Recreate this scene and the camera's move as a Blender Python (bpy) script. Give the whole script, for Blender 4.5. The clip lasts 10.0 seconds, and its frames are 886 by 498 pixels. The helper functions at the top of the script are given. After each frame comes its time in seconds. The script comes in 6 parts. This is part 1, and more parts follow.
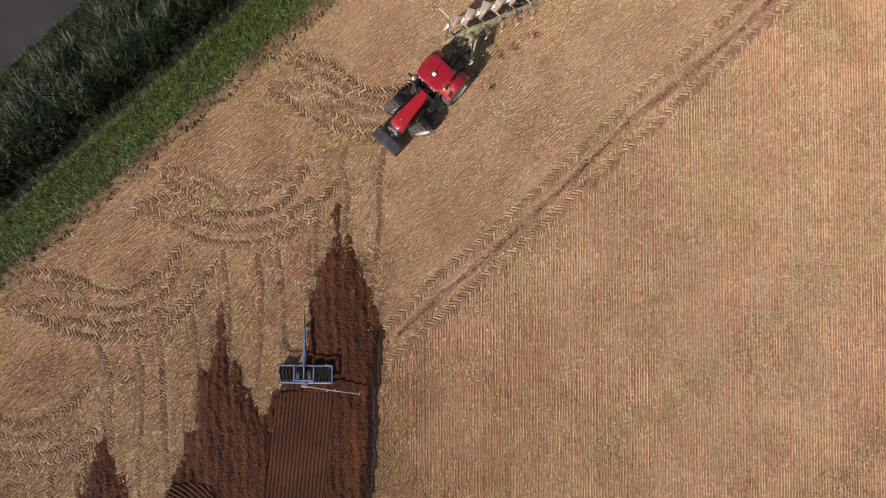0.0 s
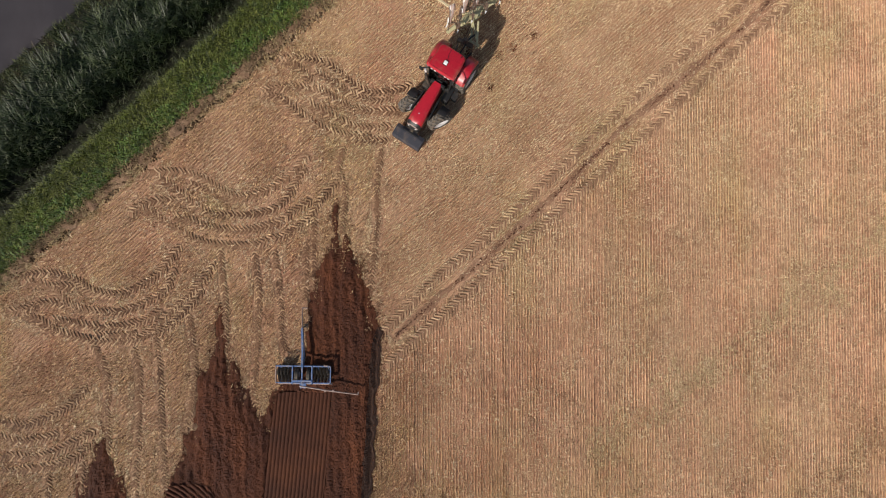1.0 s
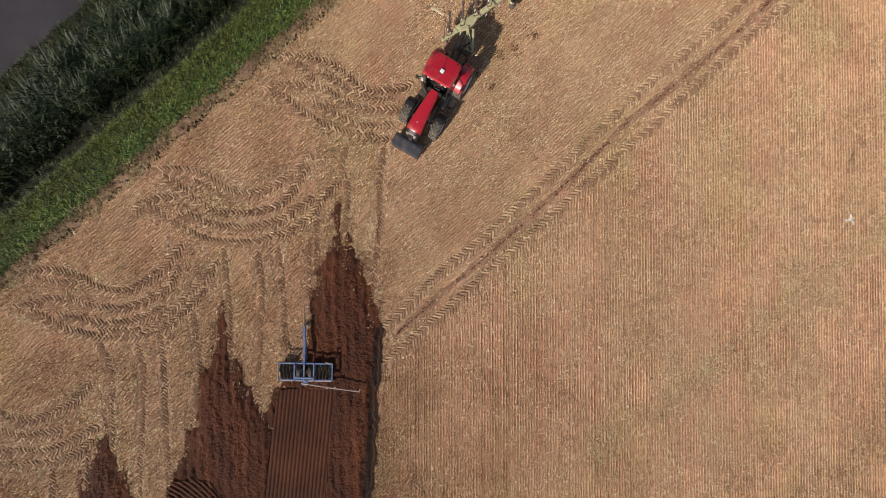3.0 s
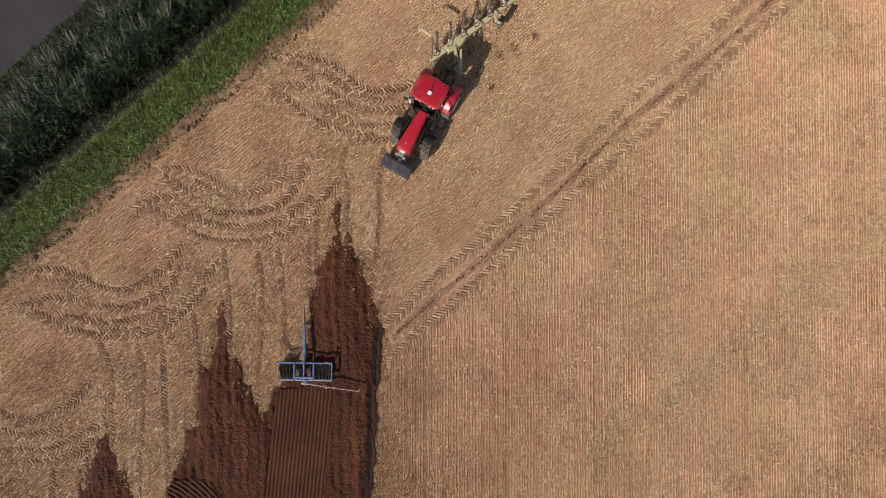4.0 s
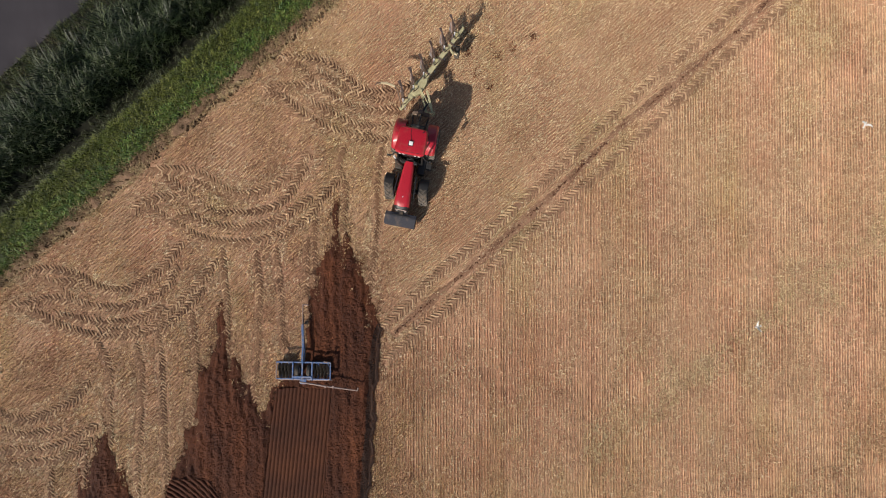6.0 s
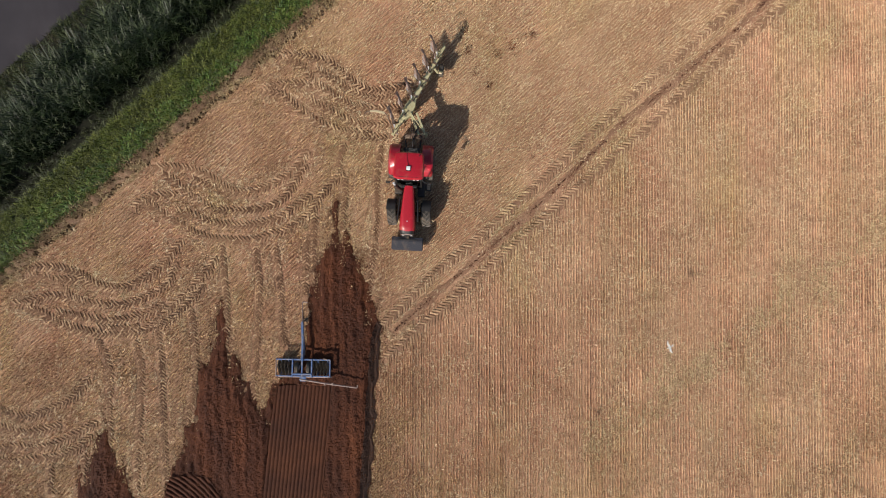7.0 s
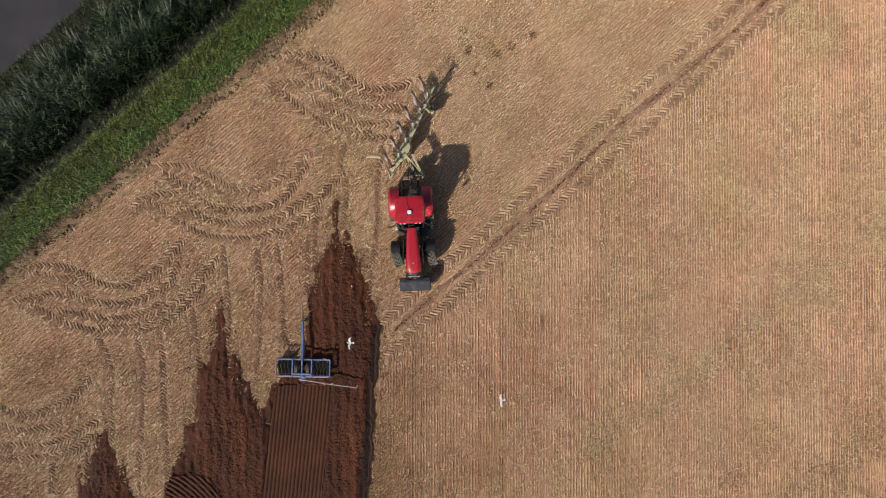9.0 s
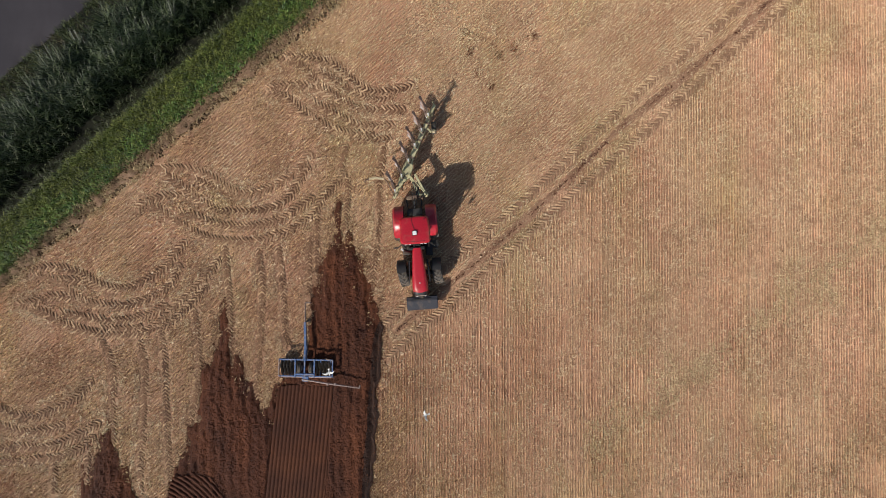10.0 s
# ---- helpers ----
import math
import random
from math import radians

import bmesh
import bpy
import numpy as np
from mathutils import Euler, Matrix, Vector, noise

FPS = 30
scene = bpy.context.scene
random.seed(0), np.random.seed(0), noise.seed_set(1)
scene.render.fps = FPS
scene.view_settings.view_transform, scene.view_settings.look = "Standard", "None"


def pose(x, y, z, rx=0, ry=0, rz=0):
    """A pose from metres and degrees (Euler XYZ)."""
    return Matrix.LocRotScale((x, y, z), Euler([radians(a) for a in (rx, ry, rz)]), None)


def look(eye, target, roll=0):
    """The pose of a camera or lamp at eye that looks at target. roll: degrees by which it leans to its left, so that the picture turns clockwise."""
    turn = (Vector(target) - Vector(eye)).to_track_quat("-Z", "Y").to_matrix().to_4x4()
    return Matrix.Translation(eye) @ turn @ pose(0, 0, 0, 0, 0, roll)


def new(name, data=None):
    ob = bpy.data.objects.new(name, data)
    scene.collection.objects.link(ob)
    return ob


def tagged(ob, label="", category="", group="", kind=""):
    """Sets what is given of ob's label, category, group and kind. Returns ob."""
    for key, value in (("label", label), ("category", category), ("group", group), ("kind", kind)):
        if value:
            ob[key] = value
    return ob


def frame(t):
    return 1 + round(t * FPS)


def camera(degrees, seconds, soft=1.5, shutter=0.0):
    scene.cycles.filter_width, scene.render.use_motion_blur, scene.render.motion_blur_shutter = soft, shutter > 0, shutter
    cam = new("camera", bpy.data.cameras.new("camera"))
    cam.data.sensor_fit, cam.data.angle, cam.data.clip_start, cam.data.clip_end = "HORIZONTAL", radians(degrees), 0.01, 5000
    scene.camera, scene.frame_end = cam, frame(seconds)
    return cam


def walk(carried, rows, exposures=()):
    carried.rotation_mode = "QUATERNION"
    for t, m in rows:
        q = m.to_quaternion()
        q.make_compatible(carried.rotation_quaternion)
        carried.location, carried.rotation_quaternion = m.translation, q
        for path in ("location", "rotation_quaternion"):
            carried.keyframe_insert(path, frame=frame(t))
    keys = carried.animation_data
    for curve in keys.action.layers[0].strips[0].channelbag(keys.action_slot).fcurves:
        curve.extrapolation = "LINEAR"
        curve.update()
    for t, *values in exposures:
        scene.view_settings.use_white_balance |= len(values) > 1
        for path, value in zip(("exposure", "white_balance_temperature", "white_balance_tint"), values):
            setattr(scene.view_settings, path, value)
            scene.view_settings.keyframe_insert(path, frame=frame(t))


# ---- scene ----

# camera: a drone hovering nearly straight above the field, rising slightly
cam = camera(82, 10.0, soft=1.0)
PATH = [
    (0.0, -0.105, -0.487, 28.730, -0.180), (0.5, -0.045, -0.482, 28.750, -0.168),
    (1.0, -0.005, -0.445, 28.760, -0.168), (1.5, -0.010, -0.440, 28.795, -0.160),
    (2.0, -0.036, -0.475, 28.855, -0.120), (2.5, -0.076, -0.535, 28.905, -0.095),
    (4.0, -0.050, -0.548, 28.992, 0.000), (4.5, -0.005, -0.510, 29.000, 0.004),
    (5.0, 0.004, -0.497, 29.008, 0.012), (5.5, 0.028, -0.508, 29.035, 0.035),
    (7.0, 0.070, -0.695, 29.123, 0.115), (7.5, 0.104, -0.712, 29.137, 0.158),
    (8.0, 0.130, -0.702, 29.148, 0.152), (8.5, 0.130, -0.694, 29.150, 0.138),
    (9.0, 0.083, -0.692, 29.162, 0.136), (9.5, -0.008, -0.671, 29.208, 0.160),
    (10.0, -0.049, -0.650, 29.249, 0.182),
]
walk(cam, [(t, pose(x, y, z, 1.0, 0, yaw)) for t, x, y, z, yaw in PATH],
     exposures=[(0.0, -0.02, 6480, 10), (2.5, -0.02, 6480, 10), (4.5, 0.0, 6480, 10), (7.5, -0.02, 6380, 9), (10.0, -0.04, 6220, 8)])

# daylight: sun 35 degrees high, shadows fall to +x +y
SUN_ELEVATION, SHADOW_WAY = 35.0, math.atan2(108, 80)
world = bpy.data.worlds.new("sky")
scene.world = world
world.use_nodes = True
sky = world.node_tree.nodes.new("ShaderNodeTexSky")
sky.sky_type, sky.sun_disc = "NISHITA", False
sky.sun_elevation = radians(SUN_ELEVATION)
sky.sun_rotation = math.pi / 2 - (SHADOW_WAY + math.pi)
sky.air_density, sky.dust_density = 1.0, 2.0
back = world.node_tree.nodes["Background"]
back.inputs["Strength"].default_value = 0.075
world.node_tree.links.new(sky.outputs["Color"], back.inputs["Color"])
sun = new("sun", bpy.data.lights.new("sun", "SUN"))
sun.data.energy, sun.data.angle, sun.data.color = 4.5, radians(0.55), (1.0, 0.92, 0.815)
_ce = math.cos(radians(SUN_ELEVATION))
sun.matrix_basis = look((-30 * _ce * math.cos(SHADOW_WAY), -30 * _ce * math.sin(SHADOW_WAY), 30 * math.sin(radians(SUN_ELEVATION))), (0, 0, 0))


# ---- materials ----
def material(name, stops, scale, rough=0.8, metal=0.0, bump=0.3, fine=6.0, spread=0.0, detail=6.0, stretch=(1, 1, 1), coat=0.0, islands=0.0, dirt=None, bump_distance=0.01, coarse=0.18, patch=None):
    """Noise at two scales between colours, with relief. stops: dark to light. islands: shade change from piece to piece."""
    m = bpy.data.materials.new(name)
    m.use_nodes = True
    nt = m.node_tree
    bsdf = nt.nodes["Principled BSDF"]
    link = nt.links.new
    tc = nt.nodes.new("ShaderNodeTexCoord")
    mp = nt.nodes.new("ShaderNodeMapping")
    mp.inputs["Scale"].default_value = stretch
    link(tc.outputs["Object"], mp.inputs["Vector"])
    big, small = nt.nodes.new("ShaderNodeTexNoise"), nt.nodes.new("ShaderNodeTexNoise")
    big.inputs["Scale"].default_value, big.inputs["Detail"].default_value = scale * coarse, 4
    small.inputs["Scale"].default_value, small.inputs["Detail"].default_value = scale * fine, detail
    for n in (big, small):
        link(mp.outputs["Vector"], n.inputs["Vector"])
    mix = nt.nodes.new("ShaderNodeMath")
    mix.operation = "MULTIPLY_ADD"
    mix.inputs[1].default_value = 0.55
    half = nt.nodes.new("ShaderNodeMath")
    half.operation = "MULTIPLY"
    half.inputs[1].default_value = 0.45
    link(big.outputs["Fac"], half.inputs[0])
    link(small.outputs["Fac"], mix.inputs[0])
    link(half.outputs[0], mix.inputs[2])
    last = mix.outputs[0]
    if islands:
        geo = nt.nodes.new("ShaderNodeNewGeometry")
        isl = nt.nodes.new("ShaderNodeMath")
        isl.operation = "MULTIPLY_ADD"
        isl.inputs[1].default_value = islands
        link(geo.outputs["Random Per Island"], isl.inputs[0])
        link(last, isl.inputs[2])
        cen = nt.nodes.new("ShaderNodeMath")
        cen.operation = "SUBTRACT"
        cen.inputs[1].default_value = islands / 2
        link(isl.outputs[0], cen.inputs[0])
        last = cen.outputs[0]
    ramp = nt.nodes.new("ShaderNodeValToRGB")
    lo, hi = 0.33 - spread, 0.67 + spread
    els = ramp.color_ramp.elements
    for i, c in enumerate(stops):
        p = lo + (hi - lo) * i / max(1, len(stops) - 1)
        e = els[i] if i < 2 else els.new(p)
        e.position, e.color = p, (*c, 1)
    link(last, ramp.inputs["Fac"])
    colour = ramp.outputs["Color"]
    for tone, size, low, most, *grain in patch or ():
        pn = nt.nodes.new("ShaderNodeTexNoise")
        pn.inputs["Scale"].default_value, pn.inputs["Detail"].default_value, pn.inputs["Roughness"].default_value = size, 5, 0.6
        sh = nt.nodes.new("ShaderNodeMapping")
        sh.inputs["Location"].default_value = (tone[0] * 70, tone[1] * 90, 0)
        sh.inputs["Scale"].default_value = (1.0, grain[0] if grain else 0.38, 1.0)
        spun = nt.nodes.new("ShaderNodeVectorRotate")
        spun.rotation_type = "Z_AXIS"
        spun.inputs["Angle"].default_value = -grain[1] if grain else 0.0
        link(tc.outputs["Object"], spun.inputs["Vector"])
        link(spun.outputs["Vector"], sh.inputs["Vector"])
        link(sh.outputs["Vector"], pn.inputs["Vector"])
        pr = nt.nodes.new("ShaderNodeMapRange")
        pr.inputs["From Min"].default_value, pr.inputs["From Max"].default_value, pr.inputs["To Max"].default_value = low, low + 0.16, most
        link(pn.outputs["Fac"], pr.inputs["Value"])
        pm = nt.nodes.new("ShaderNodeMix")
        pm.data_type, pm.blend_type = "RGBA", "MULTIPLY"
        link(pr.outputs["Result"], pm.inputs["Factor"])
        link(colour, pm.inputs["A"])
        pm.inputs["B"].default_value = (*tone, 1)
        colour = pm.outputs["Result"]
    if dirt:
        dn = nt.nodes.new("ShaderNodeTexNoise")
        dn.inputs["Scale"].default_value, dn.inputs["Detail"].default_value = dirt[1], 8
        link(tc.outputs["Object"], dn.inputs["Vector"])
        dr = nt.nodes.new("ShaderNodeMapRange")
        dr.inputs["From Min"].default_value, dr.inputs["From Max"].default_value = dirt[2], dirt[2] + 0.25
        dr.inputs["To Max"].default_value = dirt[3]
        link(dn.outputs["Fac"], dr.inputs["Value"])
        dm = nt.nodes.new("ShaderNodeMix")
        dm.data_type = "RGBA"
        link(dr.outputs["Result"], dm.inputs["Factor"])
        link(colour, dm.inputs["A"])
        dm.inputs["B"].default_value = (*dirt[0], 1)
        colour = dm.outputs["Result"]
        rr = nt.nodes.new("ShaderNodeMapRange")
        rr.inputs["To Min"].default_value, rr.inputs["To Max"].default_value = rough, 0.9
        link(dr.outputs["Result"], rr.inputs["Value"])
        link(rr.outputs["Result"], bsdf.inputs["Roughness"])
    else:
        bsdf.inputs["Roughness"].default_value = rough
    link(colour, bsdf.inputs["Base Color"])
    bsdf.inputs["Metallic"].default_value = metal
    bsdf.inputs["Diffuse Roughness"].default_value = 0.3 if rough >= 0.75 else 0.0
    bsdf.inputs["Coat Weight"].default_value = coat
    if bump:
        b = nt.nodes.new("ShaderNodeBump")
        b.inputs["Strength"].default_value, b.inputs["Distance"].default_value = bump, bump_distance
        link(small.outputs["Fac"], b.inputs["Height"])
        link(b.outputs["Normal"], bsdf.inputs["Normal"])
    return m


PATCHES = (((0.92, 1.0, 0.84), 0.30, 0.50, 0.6), ((1.0, 0.90, 0.91), 0.24, 0.48, 0.5), ((0.84, 0.84, 0.84), 0.9, 0.52, 0.4))
ALONG = radians(42.5 - 90)          # the headland's straw lies along the tramline
ROW_STRAW = PATCHES + (((1.0, 0.89, 0.885), 0.55, 0.47, 0.65, 0.10, 0.0), ((0.90, 0.93, 0.86), 0.42, 0.50, 0.6, 0.12, 0.0), ((0.58, 0.54, 0.51), 9.0, 0.47, 0.6, 0.3, 0.0), ((0.74, 0.72, 0.70), 2.2, 0.48, 0.5, 0.5, 0.0))
HEAD_STRAW = PATCHES + (((0.60, 0.56, 0.52), 9.0, 0.47, 0.55, 0.2, ALONG), ((0.70, 0.68, 0.66), 2.0, 0.48, 0.5, 0.35, ALONG))
DUST = (0.30, 0.21, 0.13)
M = {
    "stubble_soil": material("stubble_soil", [(0.2382, 0.1254, 0.07245), (0.4582, 0.268, 0.1614), (0.6966, 0.4635, 0.2987)], 1.6, 0.95, bump=0.8, fine=12, detail=10, bump_distance=0.03, coarse=0.12, patch=ROW_STRAW),
    "straw": material("straw", [(0.4507, 0.2756, 0.1541), (0.7513, 0.5258, 0.3163), (0.92, 0.7951, 0.5225)], 3, 0.75, bump=0.0, islands=0.6, patch=ROW_STRAW),
    "headland_straw": material("headland_straw", [(0.4485, 0.2757, 0.1514), (0.7475, 0.5262, 0.3106), (0.92, 0.7956, 0.5132)], 3, 0.75, bump=0.0, islands=0.6, patch=HEAD_STRAW),
    "straw_wisp": material("straw_wisp", [(0.50, 0.34, 0.18), (0.74, 0.55, 0.33), (0.90, 0.74, 0.50)], 3, 0.6, bump=0.0, islands=0.6),
    "greenish_straw": material("greenish_straw", [(0.46, 0.34, 0.17), (0.70, 0.55, 0.30), (0.86, 0.72, 0.44)], 3, 0.75, bump=0.0, islands=0.6),
    # soil-stained, and darker still to put the field's dimmer side into the colour
    "trodden_straw": material("trodden_straw", [(0.2166, 0.1101, 0.0551), (0.4395, 0.2361, 0.1181), (0.92, 0.6692, 0.3607)], 3, 0.8, bump=0.0, islands=0.7, patch=HEAD_STRAW),
    "stubble": material("stubble", [(0.5258, 0.3189, 0.195), (0.7262, 0.4747, 0.2963), (0.92, 0.6762, 0.4418)], 2.5, 0.85, bump=0.3, fine=9, coarse=0.1, patch=ROW_STRAW),
    "wet_soil": material("wet_soil", [(0.03402, 0.007741, 0.001629), (0.07938, 0.01935, 0.004146), (0.1758, 0.05093, 0.01332)], 3, 0.95, bump=0.9, fine=9, detail=10, bump_distance=0.03, stretch=(1, 0.4, 1), patch=(((0.62, 0.55, 0.50), 1.6, 0.50, 0.8), ((0.75, 0.70, 0.62), 0.5, 0.48, 0.7))),
    "crumbled_soil": material("crumbled_soil", [(0.055, 0.01392, 0.003444), (0.105, 0.0288, 0.00779), (0.22, 0.0816, 0.02952)], 3, 0.95, bump=0.4, fine=9, islands=0.5),
    "tilled_soil": material("tilled_soil", [(0.03604, 0.0084, 0.00204), (0.0693, 0.01747, 0.004335), (0.1155, 0.03444, 0.009562)], 3, 0.95, bump=0.6, fine=8, bump_distance=0.03),
    "track_soil": material("track_soil", [(0.07959, 0.03611, 0.0179), (0.1546, 0.07556, 0.03892), (0.309, 0.1679, 0.09181)], 4, 0.95, bump=0.6, islands=0.3),
    "pressed_straw": material("pressed_straw", [(0.2367, 0.133, 0.07438), (0.4169, 0.257, 0.1487), (0.6987, 0.4846, 0.293)], 5, 0.9, bump=0.8, fine=7, islands=0.3, patch=HEAD_STRAW),
    "bare_soil": material("bare_soil", [(0.16, 0.080, 0.046), (0.29, 0.158, 0.094), (0.44, 0.27, 0.17)], 4, 0.95, bump=0.8, fine=8, bump_distance=0.03),
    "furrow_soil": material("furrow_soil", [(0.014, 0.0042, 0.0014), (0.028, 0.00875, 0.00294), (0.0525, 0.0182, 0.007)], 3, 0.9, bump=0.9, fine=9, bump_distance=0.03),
    "asphalt": material("asphalt", [(0.0276, 0.02392, 0.03007), (0.03956, 0.03404, 0.04074), (0.05888, 0.0506, 0.0582)], 2, 0.9, bump=0.4, fine=30, patch=(((0.72, 0.70, 0.70), 0.5, 0.5, 0.7),)),
    # near-black so that ditch and gaps look shaded; the shade is in this colour
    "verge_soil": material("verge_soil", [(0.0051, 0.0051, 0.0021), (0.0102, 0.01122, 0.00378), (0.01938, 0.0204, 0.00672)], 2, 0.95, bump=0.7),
    "dry_soil": material("dry_soil", [(0.13, 0.072, 0.040), (0.25, 0.148, 0.088), (0.43, 0.285, 0.18)], 2.5, 0.95, bump=0.7, fine=7, bump_distance=0.03),
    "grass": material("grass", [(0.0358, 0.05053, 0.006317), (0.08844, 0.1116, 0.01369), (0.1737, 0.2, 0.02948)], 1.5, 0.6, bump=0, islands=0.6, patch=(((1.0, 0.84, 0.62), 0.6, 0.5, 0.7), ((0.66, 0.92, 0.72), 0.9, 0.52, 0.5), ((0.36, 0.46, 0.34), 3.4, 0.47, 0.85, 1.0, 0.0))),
    "weed_leaf": material("weed_leaf", [(0.0322, 0.0667, 0.0092), (0.0667, 0.1242, 0.01725), (0.138, 0.2185, 0.0345)], 1.5, 0.6, bump=0, islands=0.6),
    "pale_leaf": material("pale_leaf", [(0.0805, 0.092, 0.0138), (0.1323, 0.1472, 0.0253), (0.2185, 0.23, 0.0483)], 1.5, 0.6, bump=0, islands=0.6),
    # ditch grass: a darker green that stands in for the ditch's shade
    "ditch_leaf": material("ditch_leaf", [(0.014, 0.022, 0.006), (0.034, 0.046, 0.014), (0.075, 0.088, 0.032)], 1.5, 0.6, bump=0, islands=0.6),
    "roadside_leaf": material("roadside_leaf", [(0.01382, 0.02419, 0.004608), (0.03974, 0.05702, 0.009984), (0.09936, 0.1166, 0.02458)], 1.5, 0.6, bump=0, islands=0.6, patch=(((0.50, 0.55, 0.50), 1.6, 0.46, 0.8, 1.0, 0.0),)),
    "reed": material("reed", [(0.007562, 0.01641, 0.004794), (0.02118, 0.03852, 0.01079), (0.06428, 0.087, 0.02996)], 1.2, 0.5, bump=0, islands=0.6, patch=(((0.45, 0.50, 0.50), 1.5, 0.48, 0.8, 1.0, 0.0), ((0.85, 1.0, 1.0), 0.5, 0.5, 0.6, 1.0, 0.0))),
    "reed_plume": material("reed_plume", [(0.03042, 0.04542, 0.02189), (0.06422, 0.08202, 0.04268), (0.1352, 0.1482, 0.08482)], 2, 0.55, bump=0, islands=0.6),
    "brown_grass": material("brown_grass", [(0.01768, 0.01768, 0.00612), (0.03536, 0.03128, 0.01088), (0.0748, 0.05984, 0.02448)], 2, 0.7, bump=0, islands=0.6),
    "rim_soil": material("rim_soil", [(0.07, 0.036, 0.018), (0.13, 0.072, 0.036), (0.24, 0.145, 0.08)], 3, 0.95, bump=0.6, islands=0.4),
    "rim_grass": material("rim_grass", [(0.09, 0.052, 0.024), (0.17, 0.105, 0.052), (0.31, 0.21, 0.11)], 2, 0.7, bump=0, islands=0.6),
    "dry_grass": material("dry_grass", [(0.25, 0.17, 0.07), (0.42, 0.31, 0.15), (0.6, 0.48, 0.27)], 2, 0.7, bump=0, islands=0.6),
}


# ---- helpers of this scene ----
def mesh(name, verts, faces, mat, smooth=False):
    me = bpy.data.meshes.new(name)
    me.from_pydata(verts, [], faces)
    me.materials.append(M[mat])
    if smooth:
        me.polygons.foreach_set("use_smooth", [True] * len(me.polygons))
    me.update()
    return me


def grid_mesh(name, xs, ys, height, keep, mat, smooth=True):
    """A sheet over xs, ys with its height by height(X, Y), where keep(X, Y) holds."""
    X, Y = np.meshgrid(xs, ys)
    Z = height(X, Y)
    n, m = len(xs), len(ys)
    idx = np.arange(n * m).reshape(m, n)
    quads = np.stack([idx[:-1, :-1], idx[:-1, 1:], idx[1:, 1:], idx[1:, :-1]], -1).reshape(-1, 4)
    cx = (X[:-1, :-1] + X[1:, 1:]).ravel() / 2
    cy = (Y[:-1, :-1] + Y[1:, 1:]).ravel() / 2
    quads = quads[keep(cx, cy)]
    used = np.unique(quads)
    remap = np.zeros(n * m, int)
    remap[used] = np.arange(len(used))
    V = np.stack([X.ravel(), Y.ravel(), Z.ravel()], -1)[used]
    return raw_mesh(name, V, remap[quads], mat, smooth)


def raw_mesh(name, V, Fc, mat, smooth=False):
    """A mesh from arrays of vertices (n, 3) and faces of one size (m, k)."""
    me = bpy.data.meshes.new(name)
    k = Fc.shape[1]
    me.vertices.add(len(V))
    me.vertices.foreach_set("co", np.ascontiguousarray(V, np.float32).ravel())
    me.loops.add(Fc.size)
    me.loops.foreach_set("vertex_index", np.ascontiguousarray(Fc, np.int32).ravel())
    me.polygons.add(len(Fc))
    me.polygons.foreach_set("loop_start", np.arange(0, Fc.size, k, dtype=np.int32))
    me.materials.append(M[mat])
    me.update(calc_edges=True)
    me.polygons.foreach_set("use_smooth", np.full(len(Fc), smooth))
    return me


rng = np.random.default_rng(7)


def wobble(X, Y, size, seed=0):
    """Smooth random values from about -1 to 1, on a scale of size metres."""
    r = np.random.default_rng(seed)
    out = np.zeros_like(X, dtype=float)
    for i in range(9):
        a, w, p = r.uniform(0, 2 * np.pi), r.uniform(0.6, 2.2) * 2 * np.pi / size / 1.6, r.uniform(0, 7)
        out += np.sin((X * np.cos(a) + Y * np.sin(a)) * w + p + 1.3 * np.sin((X * np.sin(a) - Y * np.cos(a)) * w * 0.7 + 2 * p))
    return out / 4.5


def inside(X, Y, poly):
    """Signed distance to the polygon, positive inside."""
    X, Y = np.asarray(X, float), np.asarray(Y, float)
    best = np.full(X.shape, 1e9)
    odd = np.zeros(X.shape, bool)
    for (x0, y0), (x1, y1) in zip(poly, poly[1:] + poly[:1]):
        dx, dy = x1 - x0, y1 - y0
        k = np.clip(((X - x0) * dx + (Y - y0) * dy) / (dx * dx + dy * dy + 1e-12), 0, 1)
        best = np.minimum(best, np.hypot(X - x0 - k * dx, Y - y0 - k * dy))
        cross = (y0 > Y) != (y1 > Y)
        xc = x0 + (Y - y0) * dx / (dy if abs(dy) > 1e-9 else 1e-9)
        odd ^= cross & (X < xc)
    return np.where(odd, best, -best)


def to_line(X, Y, pts):
    """Distance from the open line through pts."""
    X, Y = np.asarray(X, float), np.asarray(Y, float)
    best = np.full(X.shape, 1e9)
    for (x0, y0), (x1, y1) in zip(pts, pts[1:]):
        dx, dy = x1 - x0, y1 - y0
        k = np.clip(((X - x0) * dx + (Y - y0) * dy) / (dx * dx + dy * dy + 1e-12), 0, 1)
        best = np.minimum(best, np.hypot(X - x0 - k * dx, Y - y0 - k * dy))
    return best


def vnoise(X, Y, cell, seed=0):
    """Value noise from 0 to 1 on a lattice of cell metres."""
    r = np.random.default_rng(seed).random((256, 256))
    u, v = np.asarray(X) / cell + 1000.37, np.asarray(Y) / cell + 1000.71
    i, j = np.floor(u).astype(int), np.floor(v).astype(int)
    a, b = u - i, v - j
    a, b = a * a * (3 - 2 * a), b * b * (3 - 2 * b)
    g = lambda p, q: r[p % 256, q % 256]
    return (g(i, j) * (1 - a) + g(i + 1, j) * a) * (1 - b) + (g(i, j + 1) * (1 - a) + g(i + 1, j + 1) * a) * b


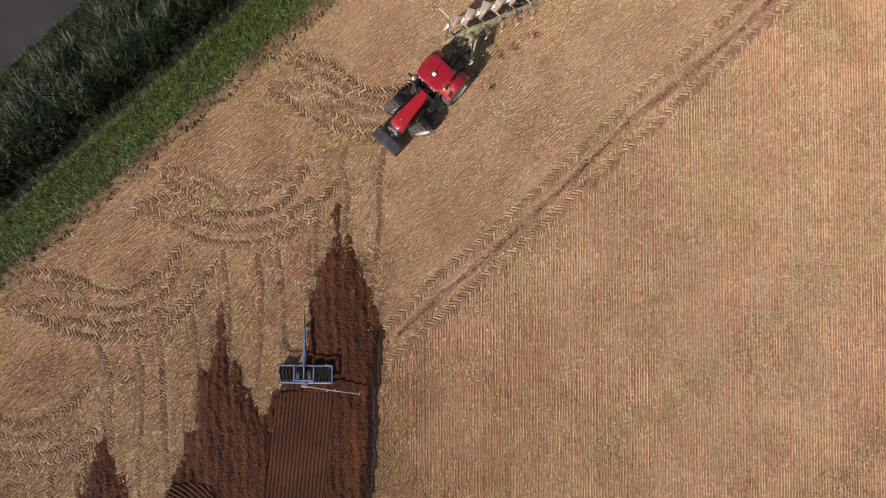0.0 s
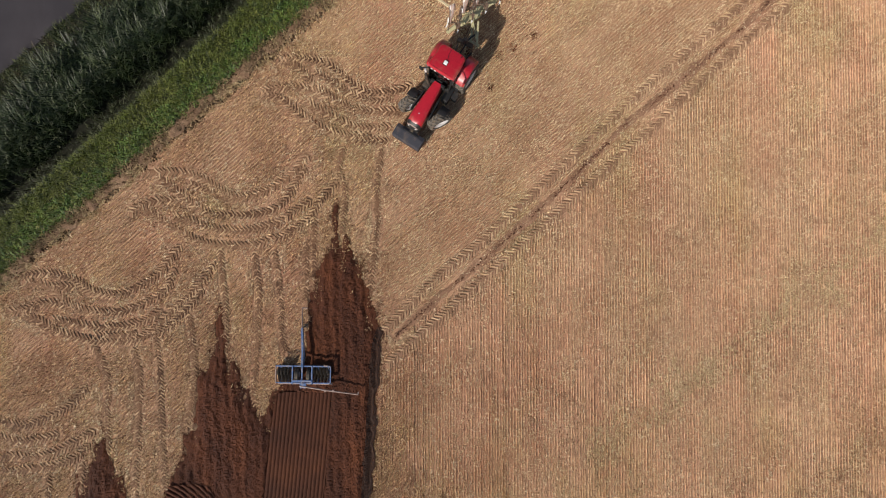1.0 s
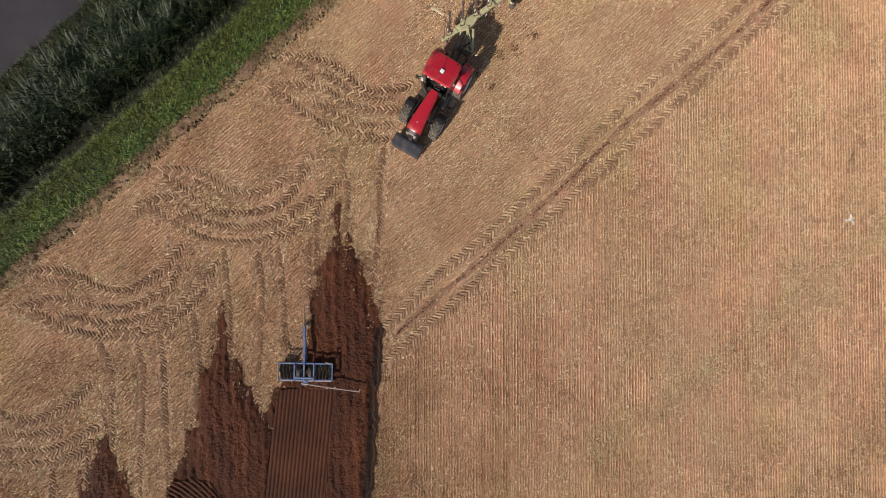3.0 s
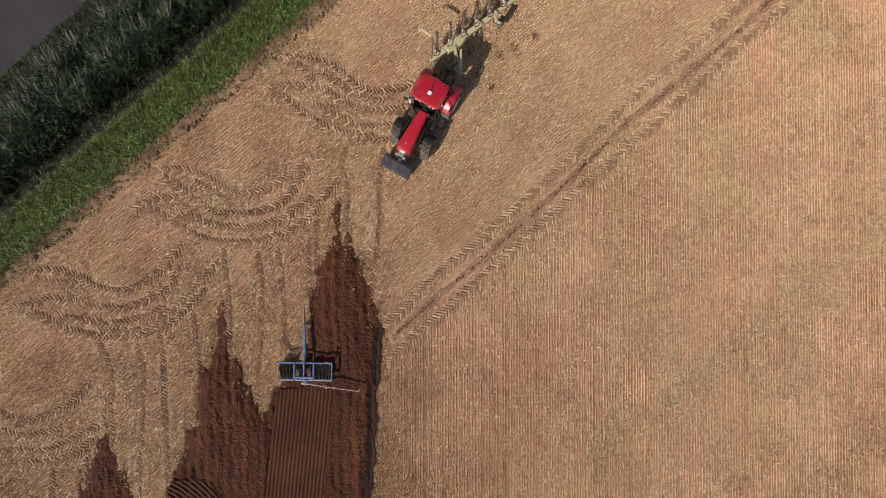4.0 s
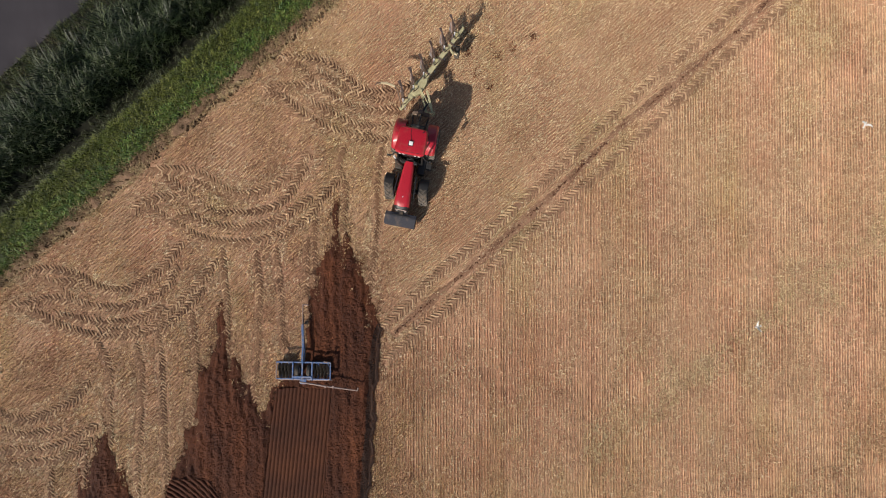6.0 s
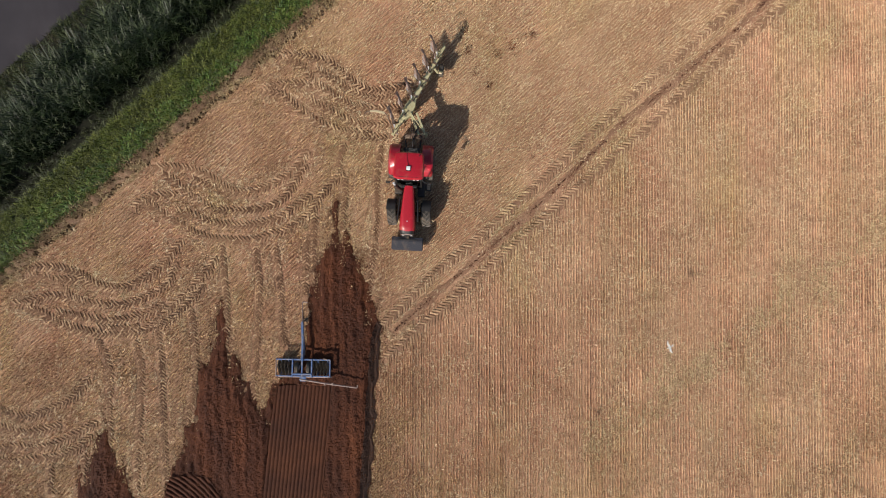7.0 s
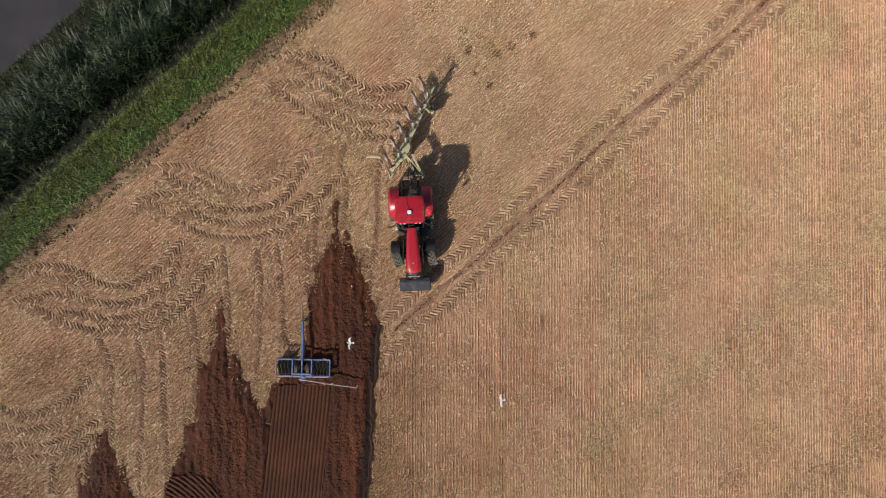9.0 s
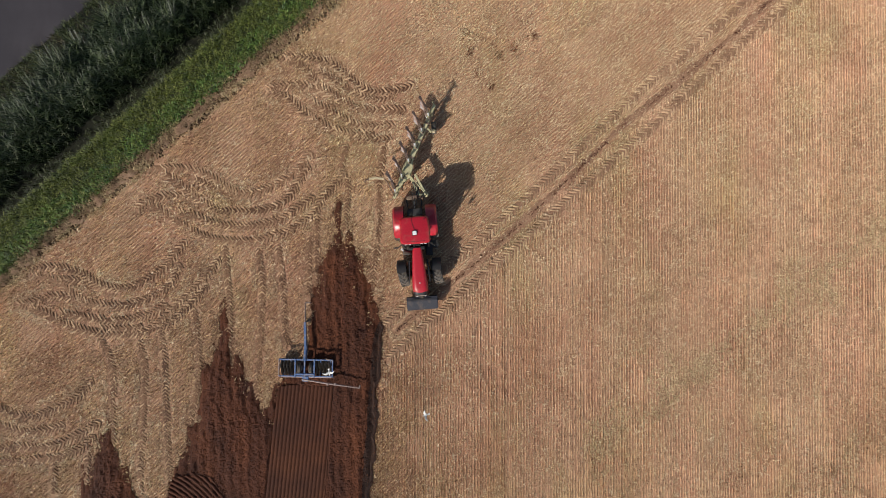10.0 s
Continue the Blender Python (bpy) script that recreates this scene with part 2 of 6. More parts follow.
# ---- plan of the field ----
EDGE_A, EDGE_B = Vector((-5.87, 14.31)), Vector((-25.17, -2.54))        # where the stubble meets the dry border
EDGE_DIR = (EDGE_B - EDGE_A).normalized()
EDGE_OUT = Vector((EDGE_DIR.y, -EDGE_DIR.x))
if EDGE_OUT.x > 0:
    EDGE_OUT = -EDGE_OUT


def beyond_edge(X, Y):
    """How far a point lies outside the field, across the verge."""
    return (X - EDGE_A.x) * EDGE_OUT.x + (Y - EDGE_A.y) * EDGE_OUT.y


def verge_point(s, d):
    """A point s metres along the verge from its upper end and d metres outside the field."""
    return EDGE_A.x + EDGE_DIR.x * s + EDGE_OUT.x * d, EDGE_A.y + EDGE_DIR.y * s + EDGE_OUT.y * d


PLOUGHED = [
    [(-6.18, 2.54), (-6.43, 0.35), (-7.14, -0.93), (-7.51, -2.54), (-7.66, -6.38), (-9.57, -8.29), (-10.49, -14.06), (-10.48, -16.53), (-4.14, -16.53), (-4.05, -14.06), (-3.74, -8.93), (-3.52, -6.38), (-3.43, -4.14), (-3.85, -3.02), (-4.37, -2.06), (-4.95, -0.61), (-5.53, 0.35), (-5.93, 2.45)],
    [(-12.78, -3.18), (-12.92, -5.10), (-13.14, -6.25), (-13.90, -7.08), (-14.20, -9.56), (-14.40, -11.47), (-15.44, -13.37), (-15.89, -16.53), (-9.36, -16.53), (-9.41, -8.29), (-10.30, -9.40), (-11.01, -7.97), (-12.17, -6.38), (-12.44, -5.10), (-12.65, -3.18)],
    [(-19.43, -10.39), (-19.80, -11.47), (-20.54, -14.06), (-20.98, -16.53), (-16.68, -16.53), (-17.47, -14.06), (-18.72, -11.47), (-18.98, -10.52)],
]
TILLED = [(-9.41, -7.97), (-10.08, -14.06), (-10.25, -16.53), (-6.94, -16.53), (-6.73, -14.06), (-6.27, -7.97)]
TURN = (-12.39, -16.53)                      # middle of the curved harrow marks
TRAM_MID = [(-2.70, -4.85), (-0.29, -2.70), (0.51, -2.06), (2.12, -0.68), (3.08, 0.16), (6.96, 3.70), (10.36, 7.07), (11.82, 8.21), (13.45, 9.54), (15.08, 10.94), (16.71, 12.28), (18.35, 13.81), (19.99, 15.22), (21.96, 16.92)]


def ploughed_depth(X, Y):
    d = np.maximum.reduce([inside(X, Y, p) for p in PLOUGHED])
    return d + 0.14 * wobble(X, Y, 1.1, 3) + 0.16 * (vnoise(X, Y, 0.28, 5) - 0.5) + (0.55 * (vnoise(X, Y * 0.16, 0.30, 6) - 0.5) + 0.35 * (vnoise(X, Y * 0.5, 0.16, 7) - 0.5)) * (1 - 0.85 * np.clip((X + 4.6) / 0.5, 0, 1) * np.clip((-4.2 - Y) / 0.6, 0, 1))


def tilled_depth(X, Y):
    return inside(X, Y, TILLED) + 0.12 * (vnoise(X, Y, 0.3, 8) - 0.5)


# ---- ground: one sheet to the horizon ----
def terrain(X, Y):
    """The lie of the land, with the ditch, before tilling."""
    out = beyond_edge(X, Y)
    rough = 0.035 * (vnoise(X, Y, 0.35, 1) - 0.5) + 0.02 * (vnoise(X, Y, 0.16, 2) - 0.5)
    ditch = -1.0 * np.exp(-((out - 4.0) / 0.75) ** 4)
    bank = 0.10 * np.exp(-((out - 0.7) / 0.5) ** 2)
    far = np.clip((np.hypot(X, Y) - 40) / 20, 0, 1)
    return (rough + ditch + bank) * (1 - far) - 0.02


def ground_height(X, Y):
    """The ground sheet: it dips under the ploughed soil and under the verge."""
    dug = -0.55 * np.clip((ploughed_depth(X, Y) - 0.10) / 0.13, 0, 1) - 0.5 * np.clip((beyond_edge(X, Y) - 1.0) / 0.3, 0, 1)
    return terrain(X, Y) + dug


def stretched(a, b, step):
    core = np.arange(a, b + step / 2, step)
    tail = np.array([2, 5, 12, 30, 80, 250, 800, 2500])
    return np.concatenate([a - tail[::-1], core, b + tail])


ground = new("ground", grid_mesh("ground", stretched(-32, 30, 0.19), stretched(-19, 19, 0.19), ground_height, lambda x, y: np.full(x.shape, True), "stubble_soil"))
tagged(ground, "reddish-tan stubble field soil after harvest, littered with straw", "field", kind="structure")


# road along the far side of the reeds
def strip_mesh(name, d0, d1, s0, s1, step, height, mat, edge=0.0):
    ss, dd = np.arange(s0, s1 + step / 2, step), np.arange(d0, d1 + step / 2, step)
    S, D = np.meshgrid(ss, dd)
    D2 = D + edge * (vnoise(S, D * 0, 0.5, 4) - 0.5) * 2 * ((D == dd[0]) | (D == dd[-1]))
    X, Y = verge_point(S, D2)
    Z = height(S, D, X, Y)
    n, m = len(ss), len(dd)
    idx = np.arange(n * m).reshape(m, n)
    q = np.stack([idx[:-1, :-1], idx[1:, :-1], idx[1:, 1:], idx[:-1, 1:]], -1).reshape(-1, 4)
    return raw_mesh(name, np.stack([X.ravel(), Y.ravel(), Z.ravel()], -1), q, mat, True)


ROAD_D = 9.42
road = new("road", strip_mesh("road", ROAD_D, ROAD_D + 6.0, -40, 80, 0.4, lambda s, d, x, y: 0.05 + 0.02 * np.cos((d - ROAD_D - 3) / 2) , "asphalt", 0.08))
tagged(road, "grey worn asphalt country road beside the reeds", "road", kind="structure")
border = new("dry_border", strip_mesh("dry_border", 0.20, 0.75, -20, 60, 0.09,
             lambda s, d, x, y: terrain(x, y) + 0.02 + 0.16 * (vnoise(s, d, 0.3, 9) - 0.4) + 0.07 * vnoise(s, d, 0.12, 10), "dry_soil", 0.3))
tagged(border, "crumbly pale dry earth rim along the field's edge", "field border", kind="structure")
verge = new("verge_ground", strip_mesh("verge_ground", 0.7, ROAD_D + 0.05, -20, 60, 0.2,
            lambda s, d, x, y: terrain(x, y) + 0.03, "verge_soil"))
tagged(verge, "near-black earth of the grassy verge and ditch, darkened to stand in for shade", "verge", kind="structure")


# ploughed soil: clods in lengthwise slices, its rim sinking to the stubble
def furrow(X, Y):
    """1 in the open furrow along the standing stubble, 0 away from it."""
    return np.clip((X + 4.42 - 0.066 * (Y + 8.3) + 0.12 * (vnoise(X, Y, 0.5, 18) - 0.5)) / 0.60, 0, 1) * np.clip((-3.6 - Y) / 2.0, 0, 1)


def ploughed_height(X, Y):
    d = ploughed_depth(X, Y)
    side = np.clip((X + 5.6) / 0.6, 0, 1) * np.clip((-4.4 - Y) / 1.0, 0, 1)
    rise = np.clip((d + 0.03) / (0.9 - 0.65 * side), 0, 1)
    open_furrow = furrow(X, Y)
    slices = 0.06 * np.cos((X + 0.03 * Y) * 2 * np.pi / 0.52 + 0.8 * wobble(X, Y, 2.5, 12))
    clods = 0.05 * vnoise(X, Y * 0.5, 0.33, 13) + 0.05 * vnoise(X, Y * 0.6, 0.17, 14) + 0.055 * vnoise(X, Y, 0.075, 15)
    z = rise * (0.08 + 0.36 * slices + clods) * (1 - 0.75 * open_furrow) + 0.05 * side - 0.16 * open_furrow * np.clip((d - 0.16) / 0.10, 0, 1)
    t = np.clip(tilled_depth(X, Y) / 0.2 + 0.5, 0, 1)
    return 0.012 + z * (1 - t) - 0.03 * t


ploughed = new("ploughed_soil", grid_mesh("ploughed_soil", np.arange(-22.2, -2.9, 0.055), np.arange(-16.6, 3.2, 0.055), ploughed_height,
               lambda x, y: (ploughed_depth(x, y) > 0) & (furrow(x, y) <= 0.3), "wet_soil", False))
tagged(ploughed, "freshly ploughed dark red-brown soil in rough clods", "ploughed soil", kind="stuff")


# the furrow's part of the same sheet, in a darker soil tone
furrow_floor = new("open_furrow", grid_mesh("open_furrow", np.arange(-22.2, -2.9, 0.055), np.arange(-16.6, 3.2, 0.055), ploughed_height,
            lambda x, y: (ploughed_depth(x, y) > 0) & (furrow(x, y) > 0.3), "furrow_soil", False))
tagged(furrow_floor, "darker earth in the last open furrow beside the stubble", "furrow", kind="stuff")


def tilled_height(X, Y):
    k = (X - 0.095 * (Y + 8)) / 0.215
    ridge = np.abs(np.sin(np.pi * k))
    return 0.090 + 0.060 * ridge + 0.022 * (vnoise(X, Y, 0.07, 20) - 0.5) + 0.015 * (vnoise(X, Y, 0.3, 21) - 0.5)


tilled = new("tilled_strip", grid_mesh("tilled_strip", np.arange(-10.6, -6.0, 0.035), np.arange(-16.6, -7.7, 0.07), tilled_height,
             lambda x, y: tilled_depth(x, y) > 0, "tilled_soil", False))
tagged(tilled, "harrowed brown soil in fine straight ridges behind the disc harrow", "tilled soil", kind="stuff")


def turn_height(X, Y):
    r = np.hypot(X - (TURN[0] - 5.2), Y - (TURN[1] - 1.5))
    return 0.15 + 0.075 * np.abs(np.sin(np.pi * r / 0.24)) + 0.04 * (vnoise(X, Y, 0.12, 22) - 0.5)


turn_poly = [(-15.35, -13.12), (-14.01, -12.93), (-13.15, -13.12), (-12.50, -14.00), (-12.07, -16.53), (-15.73, -16.53), (-15.50, -13.75)]
turned = new("harrow_turn", grid_mesh("harrow_turn", np.arange(-16.2, -12.0, 0.04), np.arange(-16.6, -12.6, 0.04), turn_height,
             lambda x, y: inside(x, y, turn_poly) + 0.1 * (vnoise(x, y, 0.3, 23) - 0.5) > 0, "tilled_soil", False))
tagged(turned, "curved ridges of dark soil where the harrow turned", "tilled soil", kind="stuff")


# ---- tyre tracks: pressed chevrons along curved lines ----
def smooth_line(pts, step):
    """Points every step metres along a smooth curve through pts, with its direction."""
    P = [np.array(p, float) for p in pts]
    P = [2 * P[0] - P[1]] + P + [2 * P[-1] - P[-2]]
    fine = []
    for i in range(1, len(P) - 2):
        for u in np.linspace(0, 1, 40, endpoint=False):
            a, b, c, d = P[i - 1:i + 3]
            fine.append(0.5 * (2 * b + (c - a) * u + (2 * a - 5 * b + 4 * c - d) * u * u + (3 * b - a - 3 * c + d) * u ** 3))
    fine = np.array(fine + [P[-2]])
    run = np.concatenate([[0], np.cumsum(np.hypot(*np.diff(fine, axis=0).T))])
    at = np.arange(0, run[-1], step)
    xy = np.stack([np.interp(at, run, fine[:, k]) for k in (0, 1)], -1)
    way = np.gradient(xy, axis=0)
    return xy, way / np.linalg.norm(way, axis=1, keepdims=True)


PRINTS = []


def tyre_track(pts, width=0.54, pitch=0.23, flip=False, strength=1.0, bar=0.055, low=0.85, bed="track_soil", label="tyre track of pressed chevrons in the straw-covered soil"):
    """A pressed bed of bare soil under slanting bars of earth and straw squeezed up between the lugs."""
    xy, way = smooth_line(pts, pitch)
    PRINTS.append(smooth_line(pts, 0.08)[0])
    r = np.random.default_rng(int(abs(pts[0][0] * 131 + pts[0][1] * 17)) + 5)
    # bed
    bxy, bway = smooth_line(pts, 0.09)
    level = 0.009 + 0.0006 * len(PRINTS)
    V, Q = [], []
    for (x, y), (wx, wy) in zip(bxy, bway):
        for u in (-1.0, -0.4, 0.4, 1.0):
            h = width * 0.37 * u * r.uniform(0.75, 1.12)
            V.append((x - wy * h + r.uniform(-0.02, 0.02), y + wx * h + r.uniform(-0.02, 0.02), level - (0.02 if abs(u) == 1 else r.uniform(0, 0.006))))
    wear = vnoise(bxy[:, 0], bxy[:, 1], 0.8, 34)
    for k in range(len(bxy) - 1):
        for n in range(3):
            if r.random() < strength * (0.45 + 0.9 * wear[k]):
                Q.append((4 * k + n, 4 * k + n + 4, 4 * k + n + 5, 4 * k + n + 1))
    rut = new("wheel_rut", raw_mesh("wheel_rut", np.array(V), np.array(Q), bed))
    tagged(rut, "bare brown soil pressed by a tyre", "tyre track", kind="stuff")
    # bars
    V, Q = [], []
    fade = vnoise(xy[:, 0], xy[:, 1], 0.9, 33)
    for (x, y), (wx, wy), f in zip(xy, way, fade):
        if flip:
            wx, wy = -wx, -wy
        for side in (-1, 1):
            if r.random() > 0.97 * strength:
                continue
            h = low * r.uniform(0.042, 0.060) * (0.55 + 0.6 * f)
            half = width / 2 * r.uniform(0.9, 1.12)
            inner, outer = -0.01 + r.uniform(-0.015, 0.02), half
            sl = 0.9 * half
            wide = bar * r.uniform(0.8, 1.15)
            ax, ay = x - wy * side * inner + wx * sl * 0.5, y + wx * side * inner + wy * sl * 0.5
            bx, by = x - wy * side * outer - wx * sl * 0.5, y + wx * side * outer - wy * sl * 0.5
            dx, dy = bx - ax, by - ay
            ln = math.hypot(dx, dy)
            px, py = -dy / ln * wide, dx / ln * wide
            o = len(V)
            for k, u in enumerate((0.0, 0.3, 0.7, 1.0)):
                cx, cy = ax + dx * u + r.uniform(-0.018, 0.018), ay + dy * u + r.uniform(-0.018, 0.018)
                hz = h * (0.7, 1.0, 0.95, 0.5)[k] * r.uniform(0.75, 1.15)
                V += [(cx - px, cy - py, -0.02), (cx - px * 0.62, cy - py * 0.62, hz), (cx + px * 0.62, cy + py * 0.62, hz * 0.94), (cx + px, cy + py, -0.02)]
            for k in (0, 4, 8):
                Q += [(o + k + n, o + k + n + 4, o + k + n + 5, o + k + n + 1) for n in range(3)]
    ob = new("tyre_track", raw_mesh("tyre_track", np.array(V), np.array(Q), "pressed_straw"))
    return tagged(ob, label, "tyre track", kind="stuff")


TRAM = "straight tractor tramline of chevron tyre prints in the stubble"
tyre_track([(-3.34, -4.56), (-2.70, -3.98), (-1.42, -2.64), (-0.45, -1.64), (0.51, -0.84), (1.96, 0.25), (6.31, 4.22), (10.79, 8.50), (12.81, 10.29), (14.28, 11.53), (15.74, 12.77), (17.22, 13.98), (18.69, 15.22), (20.66, 16.92)], 0.64, 0.22, bar=0.054, low=0.7, bed="bare_soil", label=TRAM)
tyre_track([(-3.14, -6.44), (-2.54, -5.90), (-1.26, -4.72), (-0.29, -3.98), (0.51, -3.28), (1.47, -2.35), (2.44, -1.51), (4.37, 0.12), (8.57, 3.96), (12.46, 7.33), (13.93, 8.92), (15.07, 9.86), (16.70, 11.36), (17.68, 12.21), (18.83, 13.19), (19.71, 13.91), (21.28, 15.22), (23.26, 16.92)], 0.64, 0.22, bar=0.054, low=0.7, bed="bare_soil", label=TRAM)
LOOPS = [
    [(-10.88, 10.65), (-10.17, 10.84), (-9.20, 10.94), (-8.07, 10.94), (-7.26, 10.81), (-6.45, 10.55), (-5.80, 10.06), (-5.15, 9.51), (-4.34, 9.02), (-3.37, 8.92), (-2.56, 9.08), (-1.82, 9.34)],
    [(-9.20, 10.78), (-8.22, 10.45), (-7.74, 9.90), (-7.25, 9.25), (-6.44, 8.76), (-5.63, 8.27), (-4.66, 7.95), (-3.37, 7.88), (-2.33, 7.85)],
    [(-7.25, 10.19), (-6.28, 9.64), (-5.63, 9.18), (-4.66, 8.69), (-3.85, 8.50), (-2.72, 8.76)],
    [(-10.16, 9.08), (-9.19, 9.25), (-8.22, 9.28), (-7.41, 9.08), (-6.76, 8.76)],
    [(-10.22, 8.86), (-9.19, 8.69), (-8.54, 8.11), (-7.73, 7.46), (-6.75, 6.88), (-5.78, 6.55), (-4.81, 6.26), (-3.04, 6.16)],
    [(-7.57, 8.27), (-6.60, 7.78), (-5.79, 7.36), (-4.66, 6.94), (-3.04, 6.97)],
    [(-6.27, 6.62), (-5.30, 6.49), (-4.01, 6.62)],
    [(-17.38, 4.38), (-15.61, 4.45), (-14.32, 4.32), (-13.51, 3.99), (-12.70, 3.48), (-12.06, 3.09), (-11.09, 3.03), (-10.12, 3.32), (-9.32, 3.74), (-8.68, 4.16), (-8.04, 4.87), (-7.65, 5.45)],
    [(-16.09, 4.16), (-15.44, 3.74), (-14.63, 3.09), (-13.98, 2.54), (-13.18, 2.12), (-12.37, 2.03), (-11.08, 1.99), (-10.12, 2.15), (-9.31, 2.48), (-8.83, 2.93), (-8.35, 3.74), (-7.81, 4.61)],
    [(-14.32, 3.83), (-13.35, 3.48), (-12.54, 3.09), (-11.89, 2.86)],
    [(-17.59, 2.15), (-17.04, 2.54), (-16.24, 2.80), (-14.95, 2.86), (-14.15, 2.67)],
    [(-17.20, 2.44), (-16.40, 2.12), (-15.75, 1.64), (-14.94, 1.15), (-14.13, 0.67), (-13.32, 0.41), (-12.36, 0.29), (-11.39, 0.25), (-10.43, 0.35), (-9.79, 0.61), (-8.98, 0.83), (-8.18, 1.32), (-7.54, 1.86), (-6.90, 2.86), (-6.26, 3.57), (-5.71, 4.29)],
    [(-15.27, 1.96), (-14.30, 1.70), (-13.49, 1.38), (-12.36, 1.15), (-11.08, 1.15), (-10.11, 1.32), (-9.31, 1.54), (-8.51, 2.12), (-7.54, 2.77)],
    [(-23.91, -1.42), (-22.63, -1.23), (-21.66, -1.35), (-20.70, -1.64), (-20.05, -2.06), (-19.24, -2.38), (-18.28, -2.48), (-17.32, -2.09), (-16.52, -1.64), (-15.88, -1.10), (-15.41, -0.45), (-14.87, 0.25)],
    [(-23.59, -1.74), (-22.62, -1.90), (-21.97, -2.22), (-21.32, -2.77), (-20.68, -3.18), (-19.87, -3.41), (-18.75, -3.47), (-17.63, -3.28), (-16.67, -2.86), (-15.87, -2.38), (-15.49, -1.90), (-15.17, -1.10)],
    [(-21.98, -2.00), (-20.69, -2.00), (-19.88, -2.28), (-19.24, -2.51)],
    [(-24.36, -3.41), (-23.56, -3.28), (-22.61, -2.96), (-21.64, -2.96), (-21.00, -3.18), (-20.35, -3.37)],
    [(-23.72, -3.57), (-22.91, -3.82), (-22.11, -4.30), (-21.46, -4.62), (-20.66, -4.85), (-19.69, -5.04), (-18.41, -5.07), (-17.29, -4.97), (-16.65, -4.69), (-16.01, -4.14), (-15.38, -3.50), (-14.74, -2.86), (-14.10, -2.28), (-13.47, -1.58), (-12.93, -0.68)],
    [(-21.95, -3.89), (-20.99, -4.01), (-20.02, -4.21), (-18.74, -4.33), (-17.46, -4.17), (-16.50, -3.82), (-15.80, -3.34)],
    [(-19.63, -4.72), (-18.41, -4.78), (-17.13, -4.62)],
    [(-16.49, -4.78), (-15.53, -4.37), (-14.89, -3.73), (-14.10, -2.93), (-13.56, -2.22)],
    [(-25.72, -9.18), (-25.08, -9.41), (-24.43, -9.66), (-23.47, -9.79), (-22.52, -9.47), (-21.72, -9.09), (-20.93, -8.67), (-20.45, -8.13), (-20.08, -7.53)],
    [(-25.70, -10.14), (-25.06, -10.36), (-24.26, -10.61), (-23.46, -10.71), (-22.50, -10.52), (-21.55, -10.26)],
    [(-25.52, -11.66), (-25.04, -11.60), (-24.09, -11.47), (-23.13, -11.57), (-22.17, -11.41), (-21.22, -11.00), (-20.27, -10.52), (-19.57, -10.11)],
    [(-25.51, -12.30), (-25.03, -12.30), (-24.07, -12.33), (-23.12, -12.20), (-22.16, -12.11), (-21.21, -11.85), (-20.41, -11.41), (-19.88, -10.84)],
]
for line in LOOPS:
    tyre_track(line)
STRAIGHTS = [
    [(-19.69, -5.33), (-19.10, -6.38), (-18.86, -7.66), (-18.91, -8.93), (-18.83, -10.52), (-18.91, -11.47)],
    [(-17.44, -5.58), (-17.11, -6.70), (-17.09, -8.29), (-17.14, -10.20), (-17.24, -12.42), (-17.29, -14.32)],
    [(-16.23, -4.62), (-15.99, -6.38), (-15.88, -8.29), (-15.79, -10.20), (-15.68, -12.11), (-15.57, -13.44)],
    [(-14.32, -3.66), (-14.08, -5.42), (-14.00, -6.70), (-14.15, -8.29), (-14.45, -10.04)],
    [(-12.58, 0.03), (-12.40, -1.90), (-12.27, -3.18), (-12.32, -5.10), (-12.37, -6.54)],
    [(-10.65, -0.13), (-10.41, -2.22), (-10.46, -4.14), (-10.54, -6.38), (-10.69, -7.97), (-10.50, -8.80)],
    [(-9.52, -0.13), (-9.19, -2.54), (-9.11, -4.46), (-8.91, -5.81)],
    [(-7.69, 0.51), (-7.75, -1.26), (-7.81, -2.86)],
    [(-7.28, 1.80), (-7.31, 0.03), (-7.33, -1.26), (-7.49, -2.28)],
    [(-5.62, 5.77), (-5.94, 4.54), (-5.55, 3.57), (-5.61, 2.28), (-5.76, 0.93)],
    [(-3.49, 5.77), (-3.74, 3.57), (-3.68, 1.80), (-3.83, 0.35), (-3.99, -1.26), (-4.15, -2.28)],
    [(-22.16, -12.42), (-22.17, -14.16)],
    [(-20.25, -11.95), (-20.51, -14.16)],
]
for line in STRAIGHTS:
    tyre_track(line, 0.45, 0.20, flip=True, strength=1.0, bar=0.046)


# line of trodden clods between the tramline's wheel tracks, and loose clods by the headland
def clods(name, xy, sizes, mat, label, seed=1, level=None):
    r = np.random.default_rng(seed)
    base = np.array([(1, 0, -0.4), (-1, 0, -0.4), (0, 1, -0.4), (0, -1, -0.4), (0.1, 0, 1), (-0.2, 0.1, 0.8)], float)
    tri = np.array([(0, 2, 4), (2, 5, 4), (2, 1, 5), (1, 3, 5), (3, 4, 5), (3, 0, 4)])
    V, T = [], []
    zs = level(xy[:, 0], xy[:, 1]) if level else np.zeros(len(xy))
    for (x, y), s, z in zip(xy, sizes, zs):
        a = r.uniform(0, 6.3)
        rot = np.array([(math.cos(a), -math.sin(a), 0), (math.sin(a), math.cos(a), 0), (0, 0, 1)])
        T.append(tri + len(V) * 6)
        V.append((base * (s * r.uniform(0.6, 1.3, (6, 3)))) @ rot.T + (x, y, z + s * 0.2))
    ob = new(name, raw_mesh(name, np.concatenate(V), np.concatenate(T), mat))
    return tagged(ob, label, "soil clods", kind="stuff")


